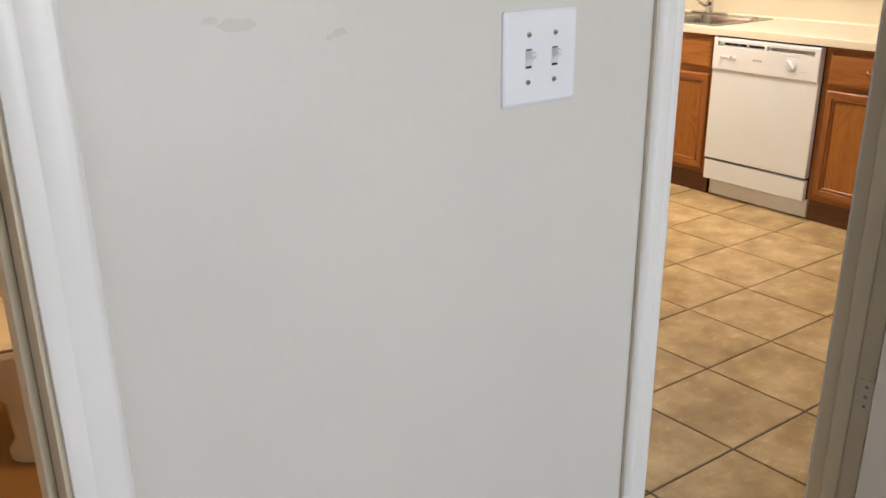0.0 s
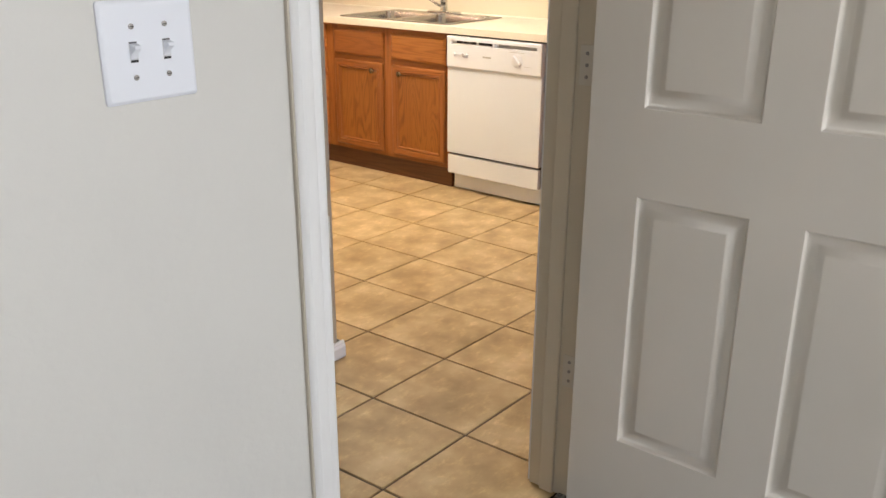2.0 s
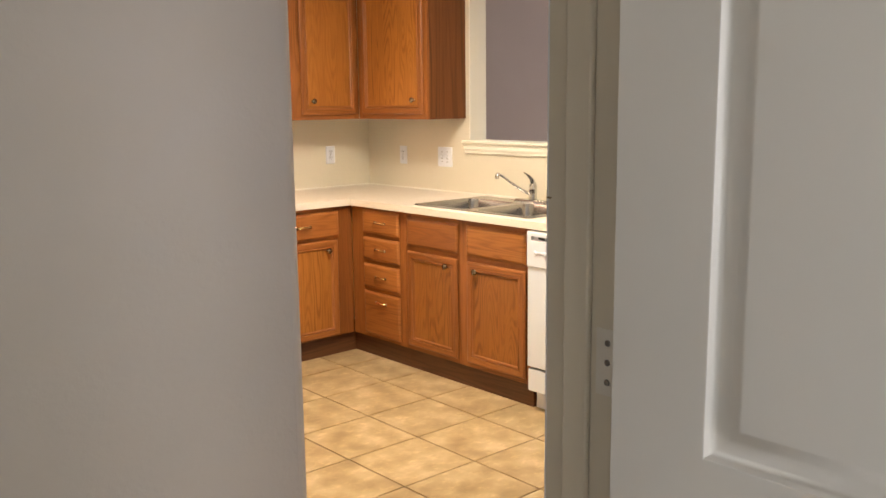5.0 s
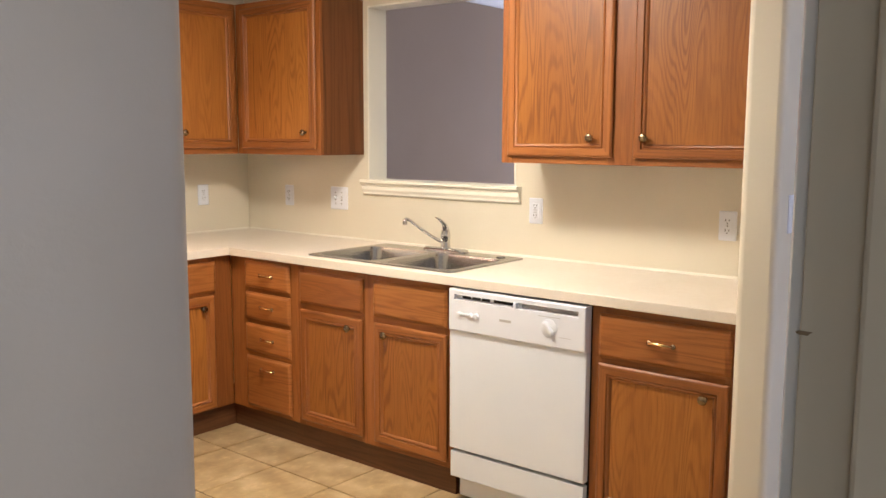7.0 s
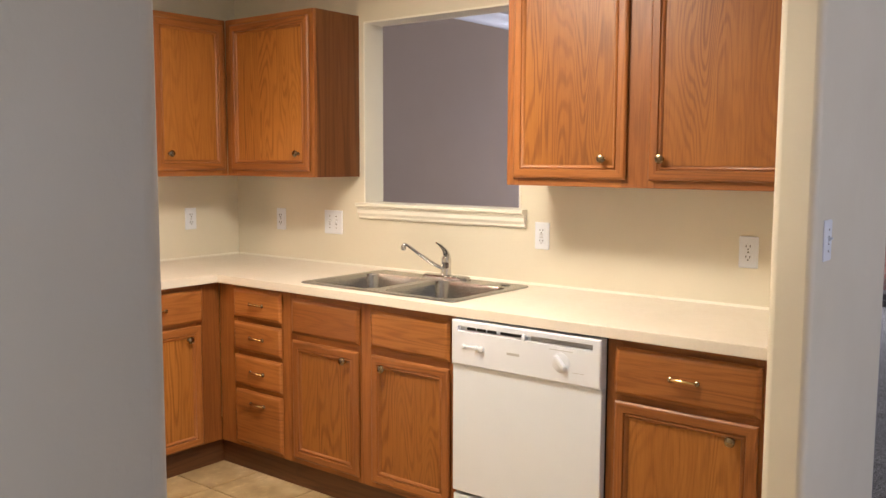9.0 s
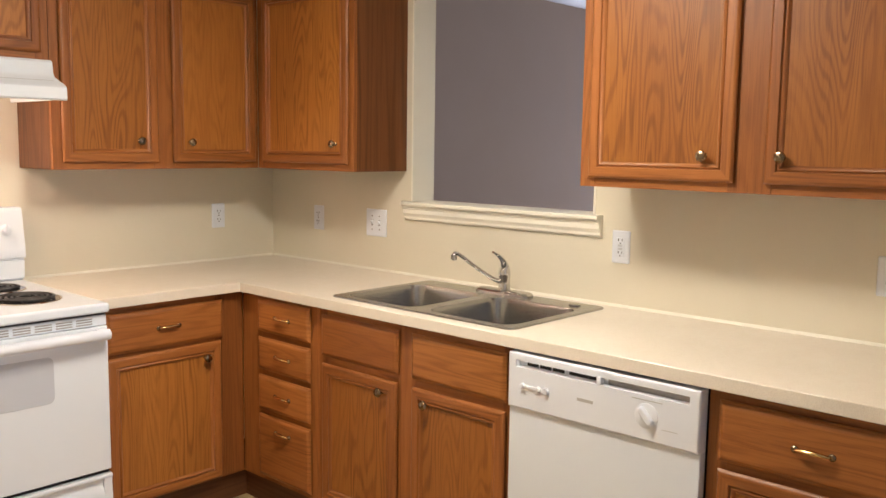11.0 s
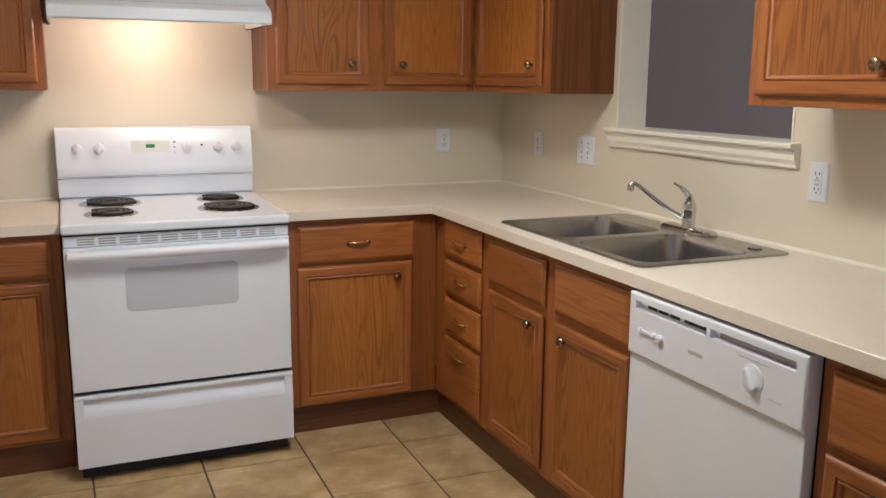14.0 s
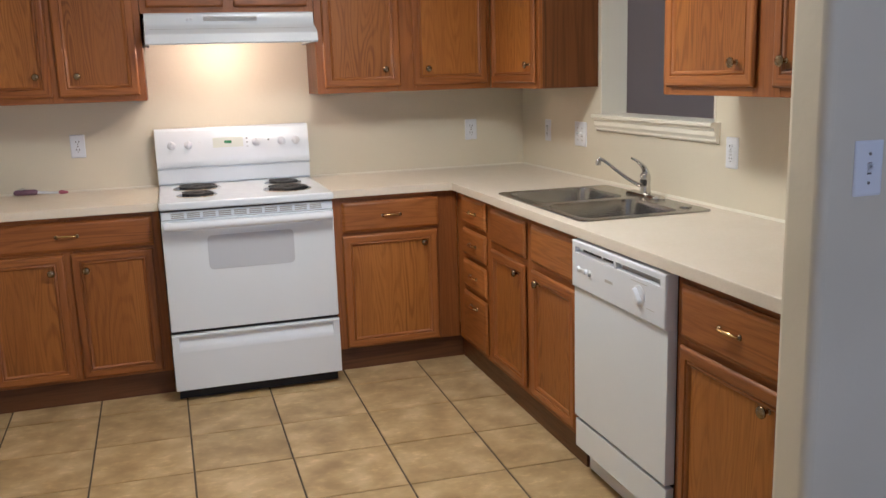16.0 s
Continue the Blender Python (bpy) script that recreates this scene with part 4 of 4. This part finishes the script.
def tap():
    bx, by = 5.637, 3.816
    ob = thing("kitchen_faucet", (bx, by, 0.9215), "single-lever chrome kitchen faucet with a thin angled spout", "faucet")
    flat = Face((bx, by, 0), (1, 0, 0), (0, 0, 1))
    flat.v = Vector((0, 1, 0))
    bm = bmesh.new()
    loops(bm, [rounded(flat, -0.031 + i, 0.031 - i, -0.128 + i, 0.128 - i, z, 0.029 - i, 8) for i, z in ((0, 0.9217), (0, 0.928), (0.006, 0.934), (0.014, 0.937))])
    part("base_plate", bm, CHROME, ob)
    bm = bmesh.new()
    lathe(bm, flat, 0, 0, [(0.026, 0.934), (0.0225, 0.942), (0.0210, 0.980), (0.0225, 0.986), (0.0225, 1.004), (0.020, 1.016), (0.010, 1.024)], 22)
    part("valve_body", bm, CHROME, ob)
    bm = bmesh.new()
    pts = curve_points([(bx - 0.006, by + 0.006, 0.962), (bx - 0.042, by + 0.034, 0.984), (bx - 0.090, by + 0.072, 1.026), (bx - 0.122, by + 0.098, 1.058), (bx - 0.140, by + 0.112, 1.073), (bx - 0.149, by + 0.119, 1.075), (bx - 0.152, by + 0.121, 1.066)], 5)
    tube(bm, pts, [0.0085 - 0.0020 * min(1, i / 14) for i in range(len(pts))], 12)
    spout = part("spout", bm, CHROME, ob)
    bm = bmesh.new()
    lathe(bm, flat, -0.152, 0.121, [(0.0085, 1.072), (0.0115, 1.067), (0.0115, 1.052), (0.009, 1.050)], 14)
    part("aerator", bm, CHROME, spout)
    bm = bmesh.new()
    pts = curve_points([(bx + 0.002, by, 1.002), (bx, by, 1.026), (bx - 0.012, by + 0.001, 1.048), (bx - 0.036, by + 0.005, 1.070), (bx - 0.060, by + 0.009, 1.083)], 5)
    tube(bm, pts, [0.022 - 0.0165 * min(1, i / (len(pts) - 3)) for i in range(len(pts))], 12, 0.75)
    part("lever", bm, CHROME, ob)
    return ob


kitchen_sink()
tap()


# ---- dishwasher ----
def dishwasher():
    ob = thing("dishwasher", (5.42, 3.07, 0), "white built-in dishwasher with a dial and a latch", "dishwasher")
    F = Face((5.120, -0.016, 0), (0, -1, 0), (-1, 0, 0))
    a, b = -3.378, -2.766
    bm = bmesh.new()
    F.box(bm, a + 0.003, b - 0.003, 0.106, 0.872, -0.55, -0.01)
    part("tub", bm, DARK, ob)
    bm = bmesh.new()
    F.box(bm, a, b, 0.221, 0.704, -0.012, 0.022, 0.004)
    part("door", bm, WHITE, ob)
    # control panel with its hand recess
    bm = bmesh.new()
    us = [a, a + 0.028, b - 0.030, b]
    vs = [0.702, 0.826, 0.848, 0.868]
    w = 0.031
    grid = {(i, j): bm.verts.new(F.at(u, v, w)) for i, u in enumerate(us) for j, v in enumerate(vs)}
    for i in range(3):
        for j in range(3):
            q = [grid[i, j], grid[i + 1, j], grid[i + 1, j + 1], grid[i, j + 1]]
            if (i, j) == (1, 1):
                ring = [bm.verts.new(p) for p in rect(F, us[1], us[2], vs[1], vs[2], w - 0.016, 0.002)]
                for k in range(4):
                    bm.faces.new((q[k], q[(k + 1) % 4], ring[(k + 1) % 4], ring[k]))
                bm.faces.new(ring)
            else:
                bm.faces.new(q)
    rim_edges = [e for e in bm.edges if e.is_boundary]
    made = bmesh.ops.extrude_edge_only(bm, edges=rim_edges)["geom"]
    bmesh.ops.translate(bm, verts=[g for g in made if isinstance(g, bmesh.types.BMVert)], vec=F.w * -0.040)
    sharp = [e for e in bm.edges if e.calc_face_angle(0) > 1.2 and all((v.co - F.o).dot(F.w) > w - 0.001 for v in e.verts) and (min(abs((v.co - F.o).dot(F.u) - q) for v in e.verts for q in (a, b)) < 1e-4 or min(abs(v.co.z - q) for v in e.verts for q in (0.702, 0.868)) < 1e-4)]
    bmesh.ops.bevel(bm, geom=sharp, offset=0.006, segments=3, affect="EDGES", profile=0.5)
    panel = part("control_panel", bm, WHITE_PLASTIC, ob)
    for k in range(5):
        bm = bmesh.new()
        u = a + 0.060 + k * 0.045 + (0.012 if k > 2 else 0)
        F.box(bm, u, u + 0.040 + (0.010 if k > 2 else 0), 0.832, 0.846, 0.0152, 0.0165)
        part("vent_slot", bm, DARK, panel)
    bm = bmesh.new()
    F.box(bm, a + 0.062, a + 0.30, 0.8465, 0.8485, 0.018, 0.0315)
    part("vent_lip", bm, WHITE_PLASTIC, panel)
    bm = bmesh.new()
    F.box(bm, a + 0.306, a + 0.322, 0.826, 0.85, 0.016, 0.034, 0.003)
    part("latch", bm, WHITE_PLASTIC, panel)
    bm = bmesh.new()
    F.box(bm, a + 0.335, b - 0.034, 0.829, 0.845, 0.0151, 0.016)
    part("recess_strip", bm, GREY_SLOT, panel)
    for du, r in ((0.056, 0.0085), (0.112, 0.0085), (0.138, 0.0105)):
        bm = bmesh.new()
        lathe(bm, F, a + du, 0.773, [(r, 0.0308), (r, 0.038), (r * 0.75, 0.0405), (0.002, 0.041)], 14)
        part("push_button", bm, WHITE_PLASTIC, panel)
    bm = bmesh.new()
    F.box(bm, a + 0.048, a + 0.148, 0.7685, 0.7775, 0.0305, 0.0350, 0.0015)
    part("button_bar", bm, WHITE_PLASTIC, panel)
    bm = bmesh.new()
    lathe(bm, F, b - 0.150, 0.772, [(0.034, 0.0305), (0.034, 0.0325), (0.031, 0.0340), (0.004, 0.0345)], 26)
    dial = part("dial", bm, WHITE_PLASTIC, panel)
    bm = bmesh.new()
    turned = Face(F.at(b - 0.150, 0.772, 0), (0, -math.cos(0.75), math.sin(0.75)), (-1, 0, 0))
    turned.v = Vector((0, math.sin(0.75), math.cos(0.75)))
    loops(bm, [rounded(turned, -0.011 + i, 0.011 - i, -0.029 + i, 0.029 - i, w, 0.0105 - i, 5) for i, w in ((0, 0.033), (0.001, 0.040), (0.003, 0.0445), (0.006, 0.046))])
    part("grip", bm, WHITE_PLASTIC, dial)
    bm = bmesh.new()
    F.box(bm, a + 0.245, a + 0.297, 0.768, 0.777, 0.0310, 0.0316)
    part("nameplate", bm, MARK, panel, "small grey nameplate bar")
    bm = bmesh.new()
    F.box(bm, b - 0.195, b - 0.105, 0.8125, 0.8145, 0.0310, 0.0315)
    part("dial_marking", bm, MARK, panel)
    bm = bmesh.new()
    F.box(bm, b - 0.105, b - 0.060, 0.744, 0.7455, 0.0310, 0.0315)
    part("dial_marking", bm, MARK, panel)
    bm = bmesh.new()
    F.box(bm, a + 0.002, b - 0.002, 0.101, 0.209, -0.012, 0.018, 0.004)
    part("access_panel", bm, WHITE, ob)
    bm = bmesh.new()
    F.box(bm, a + 0.012, b - 0.004, 0.006, 0.108, -0.050, -0.034, 0.002)
    part("toe_panel", bm, WHITE_PLASTIC, ob, "recessed white toe panel")
    return ob


dishwasher()


# ---- range ----
def cooker():
    ob = thing("electric_range", (4.093, 5.0, 0), "white freestanding electric coil range with backguard controls", "range")
    x0, x1 = 3.712, 4.476
    F = Face((0, 4.640, 0), (1, 0, 0), (0, -1, 0))
    bm = boxes(((x0 + 0.004, 4.66, 0.045), (x1 - 0.004, 5.37, 0.885)), bevel=0.003)
    part("body", bm, WHITE, ob)
    for x in (x0 + 0.06, x1 - 0.06):
        for y in (4.75, 5.30):
            bm = bmesh.new()
            tube(bm, [(x, y, 0.001), (x, y, 0.012), (x, y, 0.05)], [0.022, 0.018, 0.012], 12)
            part("leg", bm, DARK, ob)
    # added black strip: paints the shade between drawer and floor
    bm = boxes(((x0 + 0.012, 4.672, 0.004), (x1 - 0.012, 4.690, 0.052)))
    part("kick_plate", bm, DARK, ob, "added black strip for the shade under the drawer")
    # storage drawer with a hollow grip
    bm = bmesh.new()
    pr = [(0.0, 0.058), (0.018, 0.058), (0.022, 0.062), (0.0225, 0.20), (0.0225, 0.240), (0.021, 0.256), (0.017, 0.270), (0.012, 0.282), (0.0095, 0.292), (0.012, 0.300), (0.019, 0.306), (0.0235, 0.311), (0.0245, 0.316), (0.022, 0.322), (0.0, 0.324)]
    extrude_profile(bm, pr, lambda p, q, s: F.at(s, q, p), x0, x1)
    F.box(bm, x0, x0 + 0.030, 0.0585, 0.3235, 0.0, 0.0222, 0.003)
    F.box(bm, x1 - 0.030, x1, 0.0585, 0.3235, 0.0, 0.0222, 0.003)
    part("storage_drawer", bm, WHITE, ob)
    # black filler paints the shade in the gap between drawer and oven door
    bm = bmesh.new()
    F.box(bm, x0 + 0.003, x1 - 0.003, 0.325, 0.3385, -0.012, 0.006)
    part("drawer_gap", bm, DARK, ob)
    # oven door
    bm = bmesh.new()
    F.box(bm, x0, x1, 0.338, 0.846, -0.012, 0.020, 0.005)
    od = part("oven_door", bm, WHITE, ob)
    bm = bmesh.new()
    loops(bm, [rounded(F, 3.903 + i, 4.287 - i, 0.612 + i, 0.768 - i, w, 0.022, 6) for i, w in ((0, 0.0195), (0, 0.0212), (0.002, 0.0216))])
    part("oven_window", bm, GLASS_OVEN, od, "grey frosted oven window")
    bm = bmesh.new()
    pts = [F.at(x0 + 0.012 + (x1 - x0 - 0.024) * i / 16, 0.822, 0.055 + 0.006 * math.sin(math.pi * i / 16)) for i in range(17)]
    tube(bm, pts, [0.016] * 17, 14, 1.15)
    F.box(bm, x0 + 0.010, x0 + 0.045, 0.806, 0.838, 0.018, 0.056, 0.006)
    F.box(bm, x1 - 0.045, x1 - 0.010, 0.806, 0.838, 0.018, 0.056, 0.006)
    part("handle", bm, WHITE_PLASTIC, od)
    # vent rail between door and cooktop
    bm = bmesh.new()
    F.box(bm, x0 + 0.002, x1 - 0.002, 0.848, 0.884, -0.012, 0.016, 0.003)
    vent = part("vent_rail", bm, WHITE, ob)
    for k in range(10):
        u = x0 + 0.045 + k * 0.068
        bm = bmesh.new()
        for r in range(3):
            F.box(bm, u, u + 0.055, 0.854 + r * 0.0085, 0.859 + r * 0.0085, 0.0155, 0.0166)
        part("vent_slot", bm, GREY_SLOT, vent)
    bm = bmesh.new()
    F.box(bm, x0 + 0.004, x1 - 0.004, 0.884, 0.892, -0.02, 0.012)
    part("shadow_gap", bm, DARK, ob)
    # cooktop
    bm = bmesh.new()
    box(bm, (x0 - 0.004, 4.607, 0.892), (x1 + 0.004, 5.33, 0.926), 0.009, 3)
    top = part("cooktop", bm, WHITE, ob)
    flat = Face((0, 0, 0), (1, 0, 0), (0, 0, 1))
    flat.v = Vector((0, 1, 0))
    for x, y, r in ((3.880, 4.835, 0.076), (3.890, 5.115, 0.098), (4.300, 4.850, 0.098), (4.312, 5.118, 0.076)):
        bm = bmesh.new()
        lathe(bm, flat, x, y, [(r + 0.014, 0.9262), (r + 0.012, 0.9285), (r + 0.005, 0.9285), (r - 0.01, 0.9275), (0.02, 0.9268)], 36)
        pan = part("drip_pan", bm, PAN, top, "blackened drip pan with a bright rim")
        bm = bmesh.new()
        lathe(bm, flat, x, y, [(r + 0.018, 0.9258), (r + 0.017, 0.9290), (r + 0.014, 0.9302), (r + 0.011, 0.9290)], 36, False)
        part("trim_ring", bm, CHROME, pan, "chrome trim ring")
        bm = bmesh.new()
        turns, n = (4.4, 96) if r > 0.09 else (3.4, 76)
        pts = [(x + (0.018 + (r - 0.018) * i / n) * math.cos(2 * math.pi * turns * i / n), y + (0.018 + (r - 0.018) * i / n) * math.sin(2 * math.pi * turns * i / n), 0.9352) for i in range(n + 1)]
        tube(bm, pts, [0.0060] * (n + 1), 8, 0.75)
        for a in (0, 120, 240):
            d = Vector((math.cos(radians(a)), math.sin(radians(a)), 0))
            c = Vector((x, y, 0.9305))
            tube(bm, [c, c + d * r], [0.003, 0.003], 6)
        part("coil", bm, BLACK_COIL, pan, "black spiral heating coil")
    # backguard
    bm = bmesh.new()
    pr = [(5.375, 0.90), (5.315, 0.926), (5.300, 0.935), (5.296, 0.95), (5.293, 1.006), (5.297, 1.009), (5.297, 1.013), (5.281, 1.016), (5.278, 1.021), (5.279, 1.05), (5.300, 1.196), (5.306, 1.206), (5.318, 1.211), (5.375, 1.211)]
    extrude_profile(bm, pr, lambda p, q, s: (s, p, q), x0 - 0.004, x1 + 0.004)
    bg = part("backguard", bm, WHITE, ob)
    B = Face((0, 5.281, 1.05), (1, 0, 0), (0, -0.9916, 0.129))
    B.v = Vector((0, 0.129, 0.9916))
    for x in (3.786, 3.868, 4.208, 4.338, 4.412):
        bm = bmesh.new()
        lathe(bm, B, x, 0.078, [(0.021, 0.0), (0.0205, 0.005), (0.0165, 0.008), (0.0155, 0.018), (0.012, 0.020), (0.003, 0.0205)], 22)
        kn = part("control_knob", bm, WHITE_PLASTIC, bg)
        bm = bmesh.new()
        B.box(bm, x - 0.004, x + 0.004, 0.058, 0.098, 0.017, 0.027, 0.0015)
        part("grip", bm, WHITE_PLASTIC, kn)
    bm = bmesh.new()
    loops(bm, [rounded(B, 3.990, 4.142, 0.052, 0.108, w, 0.004, 3) for w in (-0.001, 0.0012)])
    clock = part("clock_panel", bm, enamel("clock_panel_cream", (0.70, 0.73, 0.66), 0.3), bg)
    bm = bmesh.new()
    B.box(bm, 4.048, 4.084, 0.072, 0.092, 0.0005, 0.0022)
    part("display", bm, DISPLAY, clock, "green lit clock display")
    for k in range(3):
        bm = bmesh.new()
        B.box(bm, 4.158, 4.166, 0.050 + 0.022 * k, 0.059 + 0.022 * k, -0.001, 0.0015)
        part("indicator", bm, DARK, bg)
    bm = bmesh.new()
    lathe(bm, B, 4.272, 0.086, [(0.005, 0.0), (0.0045, 0.0015), (0.001, 0.002)], 10)
    part("indicator", bm, DARK, bg)
    bm = bmesh.new()
    B.box(bm, 4.355, 4.400, 0.034, 0.038, -0.001, 0.001)
    B.box(bm, 3.918, 3.945, 0.080, 0.090, -0.001, 0.0008)
    part("marking", bm, MARK, bg)
    return ob


cooker()


# ---- range hood ----
def hood():
    ob = thing("range_hood", (4.10, 5.15, 1.6), "white under-cabinet range hood with its lamp lit", "range hood")
    x0, x1 = 3.714, 4.500
    pr = [(5.388, 1.761), (5.040, 1.761), (5.028, 1.753), (5.022, 1.712), (5.010, 1.698), (4.930, 1.668), (4.918, 1.658), (4.914, 1.618), (4.922, 1.612), (4.930, 1.618), (4.934, 1.650), (5.010, 1.690), (5.388, 1.690)]
    bm = bmesh.new()
    extrude_profile(bm, pr, lambda p, q, s: (s, p, q), x0, x1)
    for x in (x0, x1 - 0.010):
        extrude_profile(bm, [(5.388, 1.70), (5.02, 1.70), (4.93, 1.665), (4.918, 1.616), (5.388, 1.616)], lambda p, q, s: (s, p, q), x, x + 0.010)
    part("canopy", bm, WHITE, ob)
    bm = boxes(((x0 + 0.02, 4.97, 1.672), (x1 - 0.02, 5.38, 1.684)))
    part("filter_tray", bm, GREY_SLOT, ob)
    bm = boxes(((3.98, 5.14, 1.650), (4.15, 5.30, 1.673)), bevel=0.008)
    part("lamp_lens", bm, LENS, ob, "lit frosted lamp lens")
    F = Face((0, 5.0215, 0), (1, 0, 0), (0, -1, 0))
    bm = bmesh.new()
    for k in range(4):
        F.box(bm, 3.981, 4.228, 1.722 + 0.0055 * k, 1.7255 + 0.0055 * k, 0.0005, 0.0045)
    part("vent_grille", bm, MARK, ob)
    for x in (3.908, 3.926):
        bm = bmesh.new()
        F.box(bm, x - 0.006, x + 0.006, 1.724, 1.738, 0.001, 0.006, 0.001)
        part("switch", bm, WHITE_PLASTIC, ob)
    return ob


hood()

# ---- loose things ----
tube_thing = thing("pocket_knife", (3.14, 5.33, 0.916), "small dark purple tool with a pink tip on the worktop", "tool")
bm = bmesh.new()
tube(bm, [(3.026, 5.350, 0.929), (3.034, 5.349, 0.932), (3.125, 5.340, 0.932), (3.135, 5.339, 0.930)], [0.008, 0.0145, 0.0145, 0.009], 12, 0.95)
part("grip", bm, PURPLE, tube_thing)
bm = bmesh.new()
tube(bm, [(3.134, 5.339, 0.929), (3.172, 5.335, 0.927), (3.236, 5.326, 0.924)], [0.008, 0.007, 0.005], 10)
part("shaft", bm, WHITE_PLASTIC, tube_thing)
bm = bmesh.new()
tube(bm, [(3.234, 5.326, 0.925), (3.243, 5.324, 0.927), (3.276, 5.312, 0.925)], [0.006, 0.0105, 0.005], 10)
part("tip", bm, PINK, tube_thing)
bm = bmesh.new()
box(bm, (3.050, 5.338, 0.944), (3.070, 5.352, 0.953), 0.002)
part("stud", bm, CHROME, tube_thing)


def toilet():
    ob = thing("toilet", (1.55, 2.95, 0), "white porcelain toilet with a closed lid", "toilet")
    flat = Face((0, 0, 0), (1, 0, 0), (0, 0, 1))
    flat.v = Vector((0, 1, 0))

    def oval(x0, x1, hw, z, n=28):
        cx, rx = (x0 + x1) / 2, (x1 - x0) / 2
        return [(cx + rx * math.cos(2 * math.pi * i / n), 2.95 + hw * math.sin(2 * math.pi * i / n), z) for i in range(n)]

    bm = bmesh.new()
    loops(bm, [oval(1.40, 1.86, 0.105, 0.0), oval(1.40, 1.86, 0.107, 0.03), oval(1.42, 1.85, 0.095, 0.06), oval(1.41, 1.85, 0.10, 0.18), oval(1.32, 1.86, 0.145, 0.29), oval(1.25, 1.86, 0.18, 0.36), oval(1.245, 1.86, 0.182, 0.385)])
    part("bowl", bm, PORCELAIN, ob)
    bm = bmesh.new()
    loops(bm, [oval(1.24, 1.76, 0.187, 0.386), oval(1.24, 1.76, 0.187, 0.402), oval(1.25, 1.75, 0.18, 0.404)])
    part("seat", bm, PORCELAIN, ob)
    bm = bmesh.new()
    loops(bm, [oval(1.243, 1.76, 0.184, 0.408), oval(1.24, 1.76, 0.187, 0.414), oval(1.25, 1.75, 0.178, 0.426), oval(1.32, 1.70, 0.12, 0.430)])
    part("lid", bm, PORCELAIN, ob)
    bm = boxes(((1.80, 2.72, 0.386), (2.01, 3.18, 0.73)), bevel=0.02)
    tank = part("tank", bm, PORCELAIN, ob)
    part("tank_lid", boxes(((1.785, 2.705, 0.73), (2.015, 3.195, 0.765)), bevel=0.01), PORCELAIN, tank)
    return ob


toilet()

# scuffs on the switch wall
for x, z, w, h in ((1.475, 1.341, 0.028, 0.009), (1.449, 1.347, 0.012, 0.005), (1.595, 1.325, 0.012, 0.006), (1.583, 1.321, 0.006, 0.004), (2.055, 1.345, 0.009, 0.0035)):
    ob = thing("wall_scuff", (x, DW0, z), "faint brownish scuff mark on the painted wall", "scuff mark")
    bm = bmesh.new()
    F = Face((x, DW0, z), (1, 0, 0), (0, -1, 0))
    ring = []
    for i in range(28):
        a = 2 * math.pi * i / 28
        k = 0.8 + 0.35 * noise.noise((math.cos(a) * 1.6 + x * 31, math.sin(a) * 1.6, z * 17))
        ring.append(F.at(w * math.cos(a) * k, h * math.sin(a) * k, 0.0006))
    bm.faces.new([bm.verts.new(p) for p in ring])
    part("smudge", bm, SCUFF, ob)

# ---- floor tiles ----
# the rows were laid a little out of square and fan out towards the range
G = 0.0036
tile_bed = structure("floor_tiles", boxes(((2.05, 1.3325, -0.0118), (5.744, 5.389, -0.0045))), GROUT, "beige mottled ceramic floor tiles with dark grout", "tile floor")


def joint(i, j):
    """Where two joints cross."""
    y = 2.757 + 0.363 * j
    x = 4.134 + i * (0.357 + 0.0088 * (y - 2.2))
    return x, y - 0.03 * (x - 4.134)


def tile(corners):
    cx, cy = sum(x for x, y in corners) / 4, sum(y for x, y in corners) / 4
    b = bmesh.new()
    rings = []
    for inset, z in ((0, -0.006), (0, -0.0025), (0.0015, -0.0006), (0.005, 0.0)):
        rings.append([(x - cx - math.copysign(inset, x - cx), y - cy - math.copysign(inset, y - cy), z) for x, y in corners])
    loops(b, rings)
    ob = new("tile", mesh_of("tile", b, TILE))
    ob.matrix_world = pose(cx, cy, random.uniform(-0.0005, 0.0005), random.uniform(-0.08, 0.08), random.uniform(-0.08, 0.08))
    ob.parent = tile_bed


for i in range(-7, 5):
    for j in range(-5, 8):
        q = [joint(i, j), joint(i + 1, j), joint(i + 1, j + 1), joint(i, j + 1)]
        q = [(x + sx * G, y + sy * G) for (x, y), (sx, sy) in zip(q, ((1, 1), (-1, 1), (-1, -1), (1, -1)))]
        q = [(min(max(x, 2.06), 5.735), min(max(y, 1.336), 5.38)) for x, y in q]
        a, b, c, d = q[0][0], q[1][0], q[0][1], q[2][1]
        if b - a > 0.03 and d - c > 0.03 and not (b < 2.78 and c > 2.46) and not (a > 5.22 and c > 2.2) and not (c > 4.87):
            tile(q)

# ---- bricks beyond the patio door ----
brick_mesh = mesh_of("brick", boxes(((-0.012, -0.096, -0.028), (0.012, 0.096, 0.028)), bevel=0.004), BRICK)
for r in range(38):
    for k in range(7):
        ob = new("brick", brick_mesh)
        ob.location = (13.694, 3.2 + k * 0.203 + (0.1 if r % 2 else 0), -0.02 + r * 0.067)
        ob.parent = brick_wall
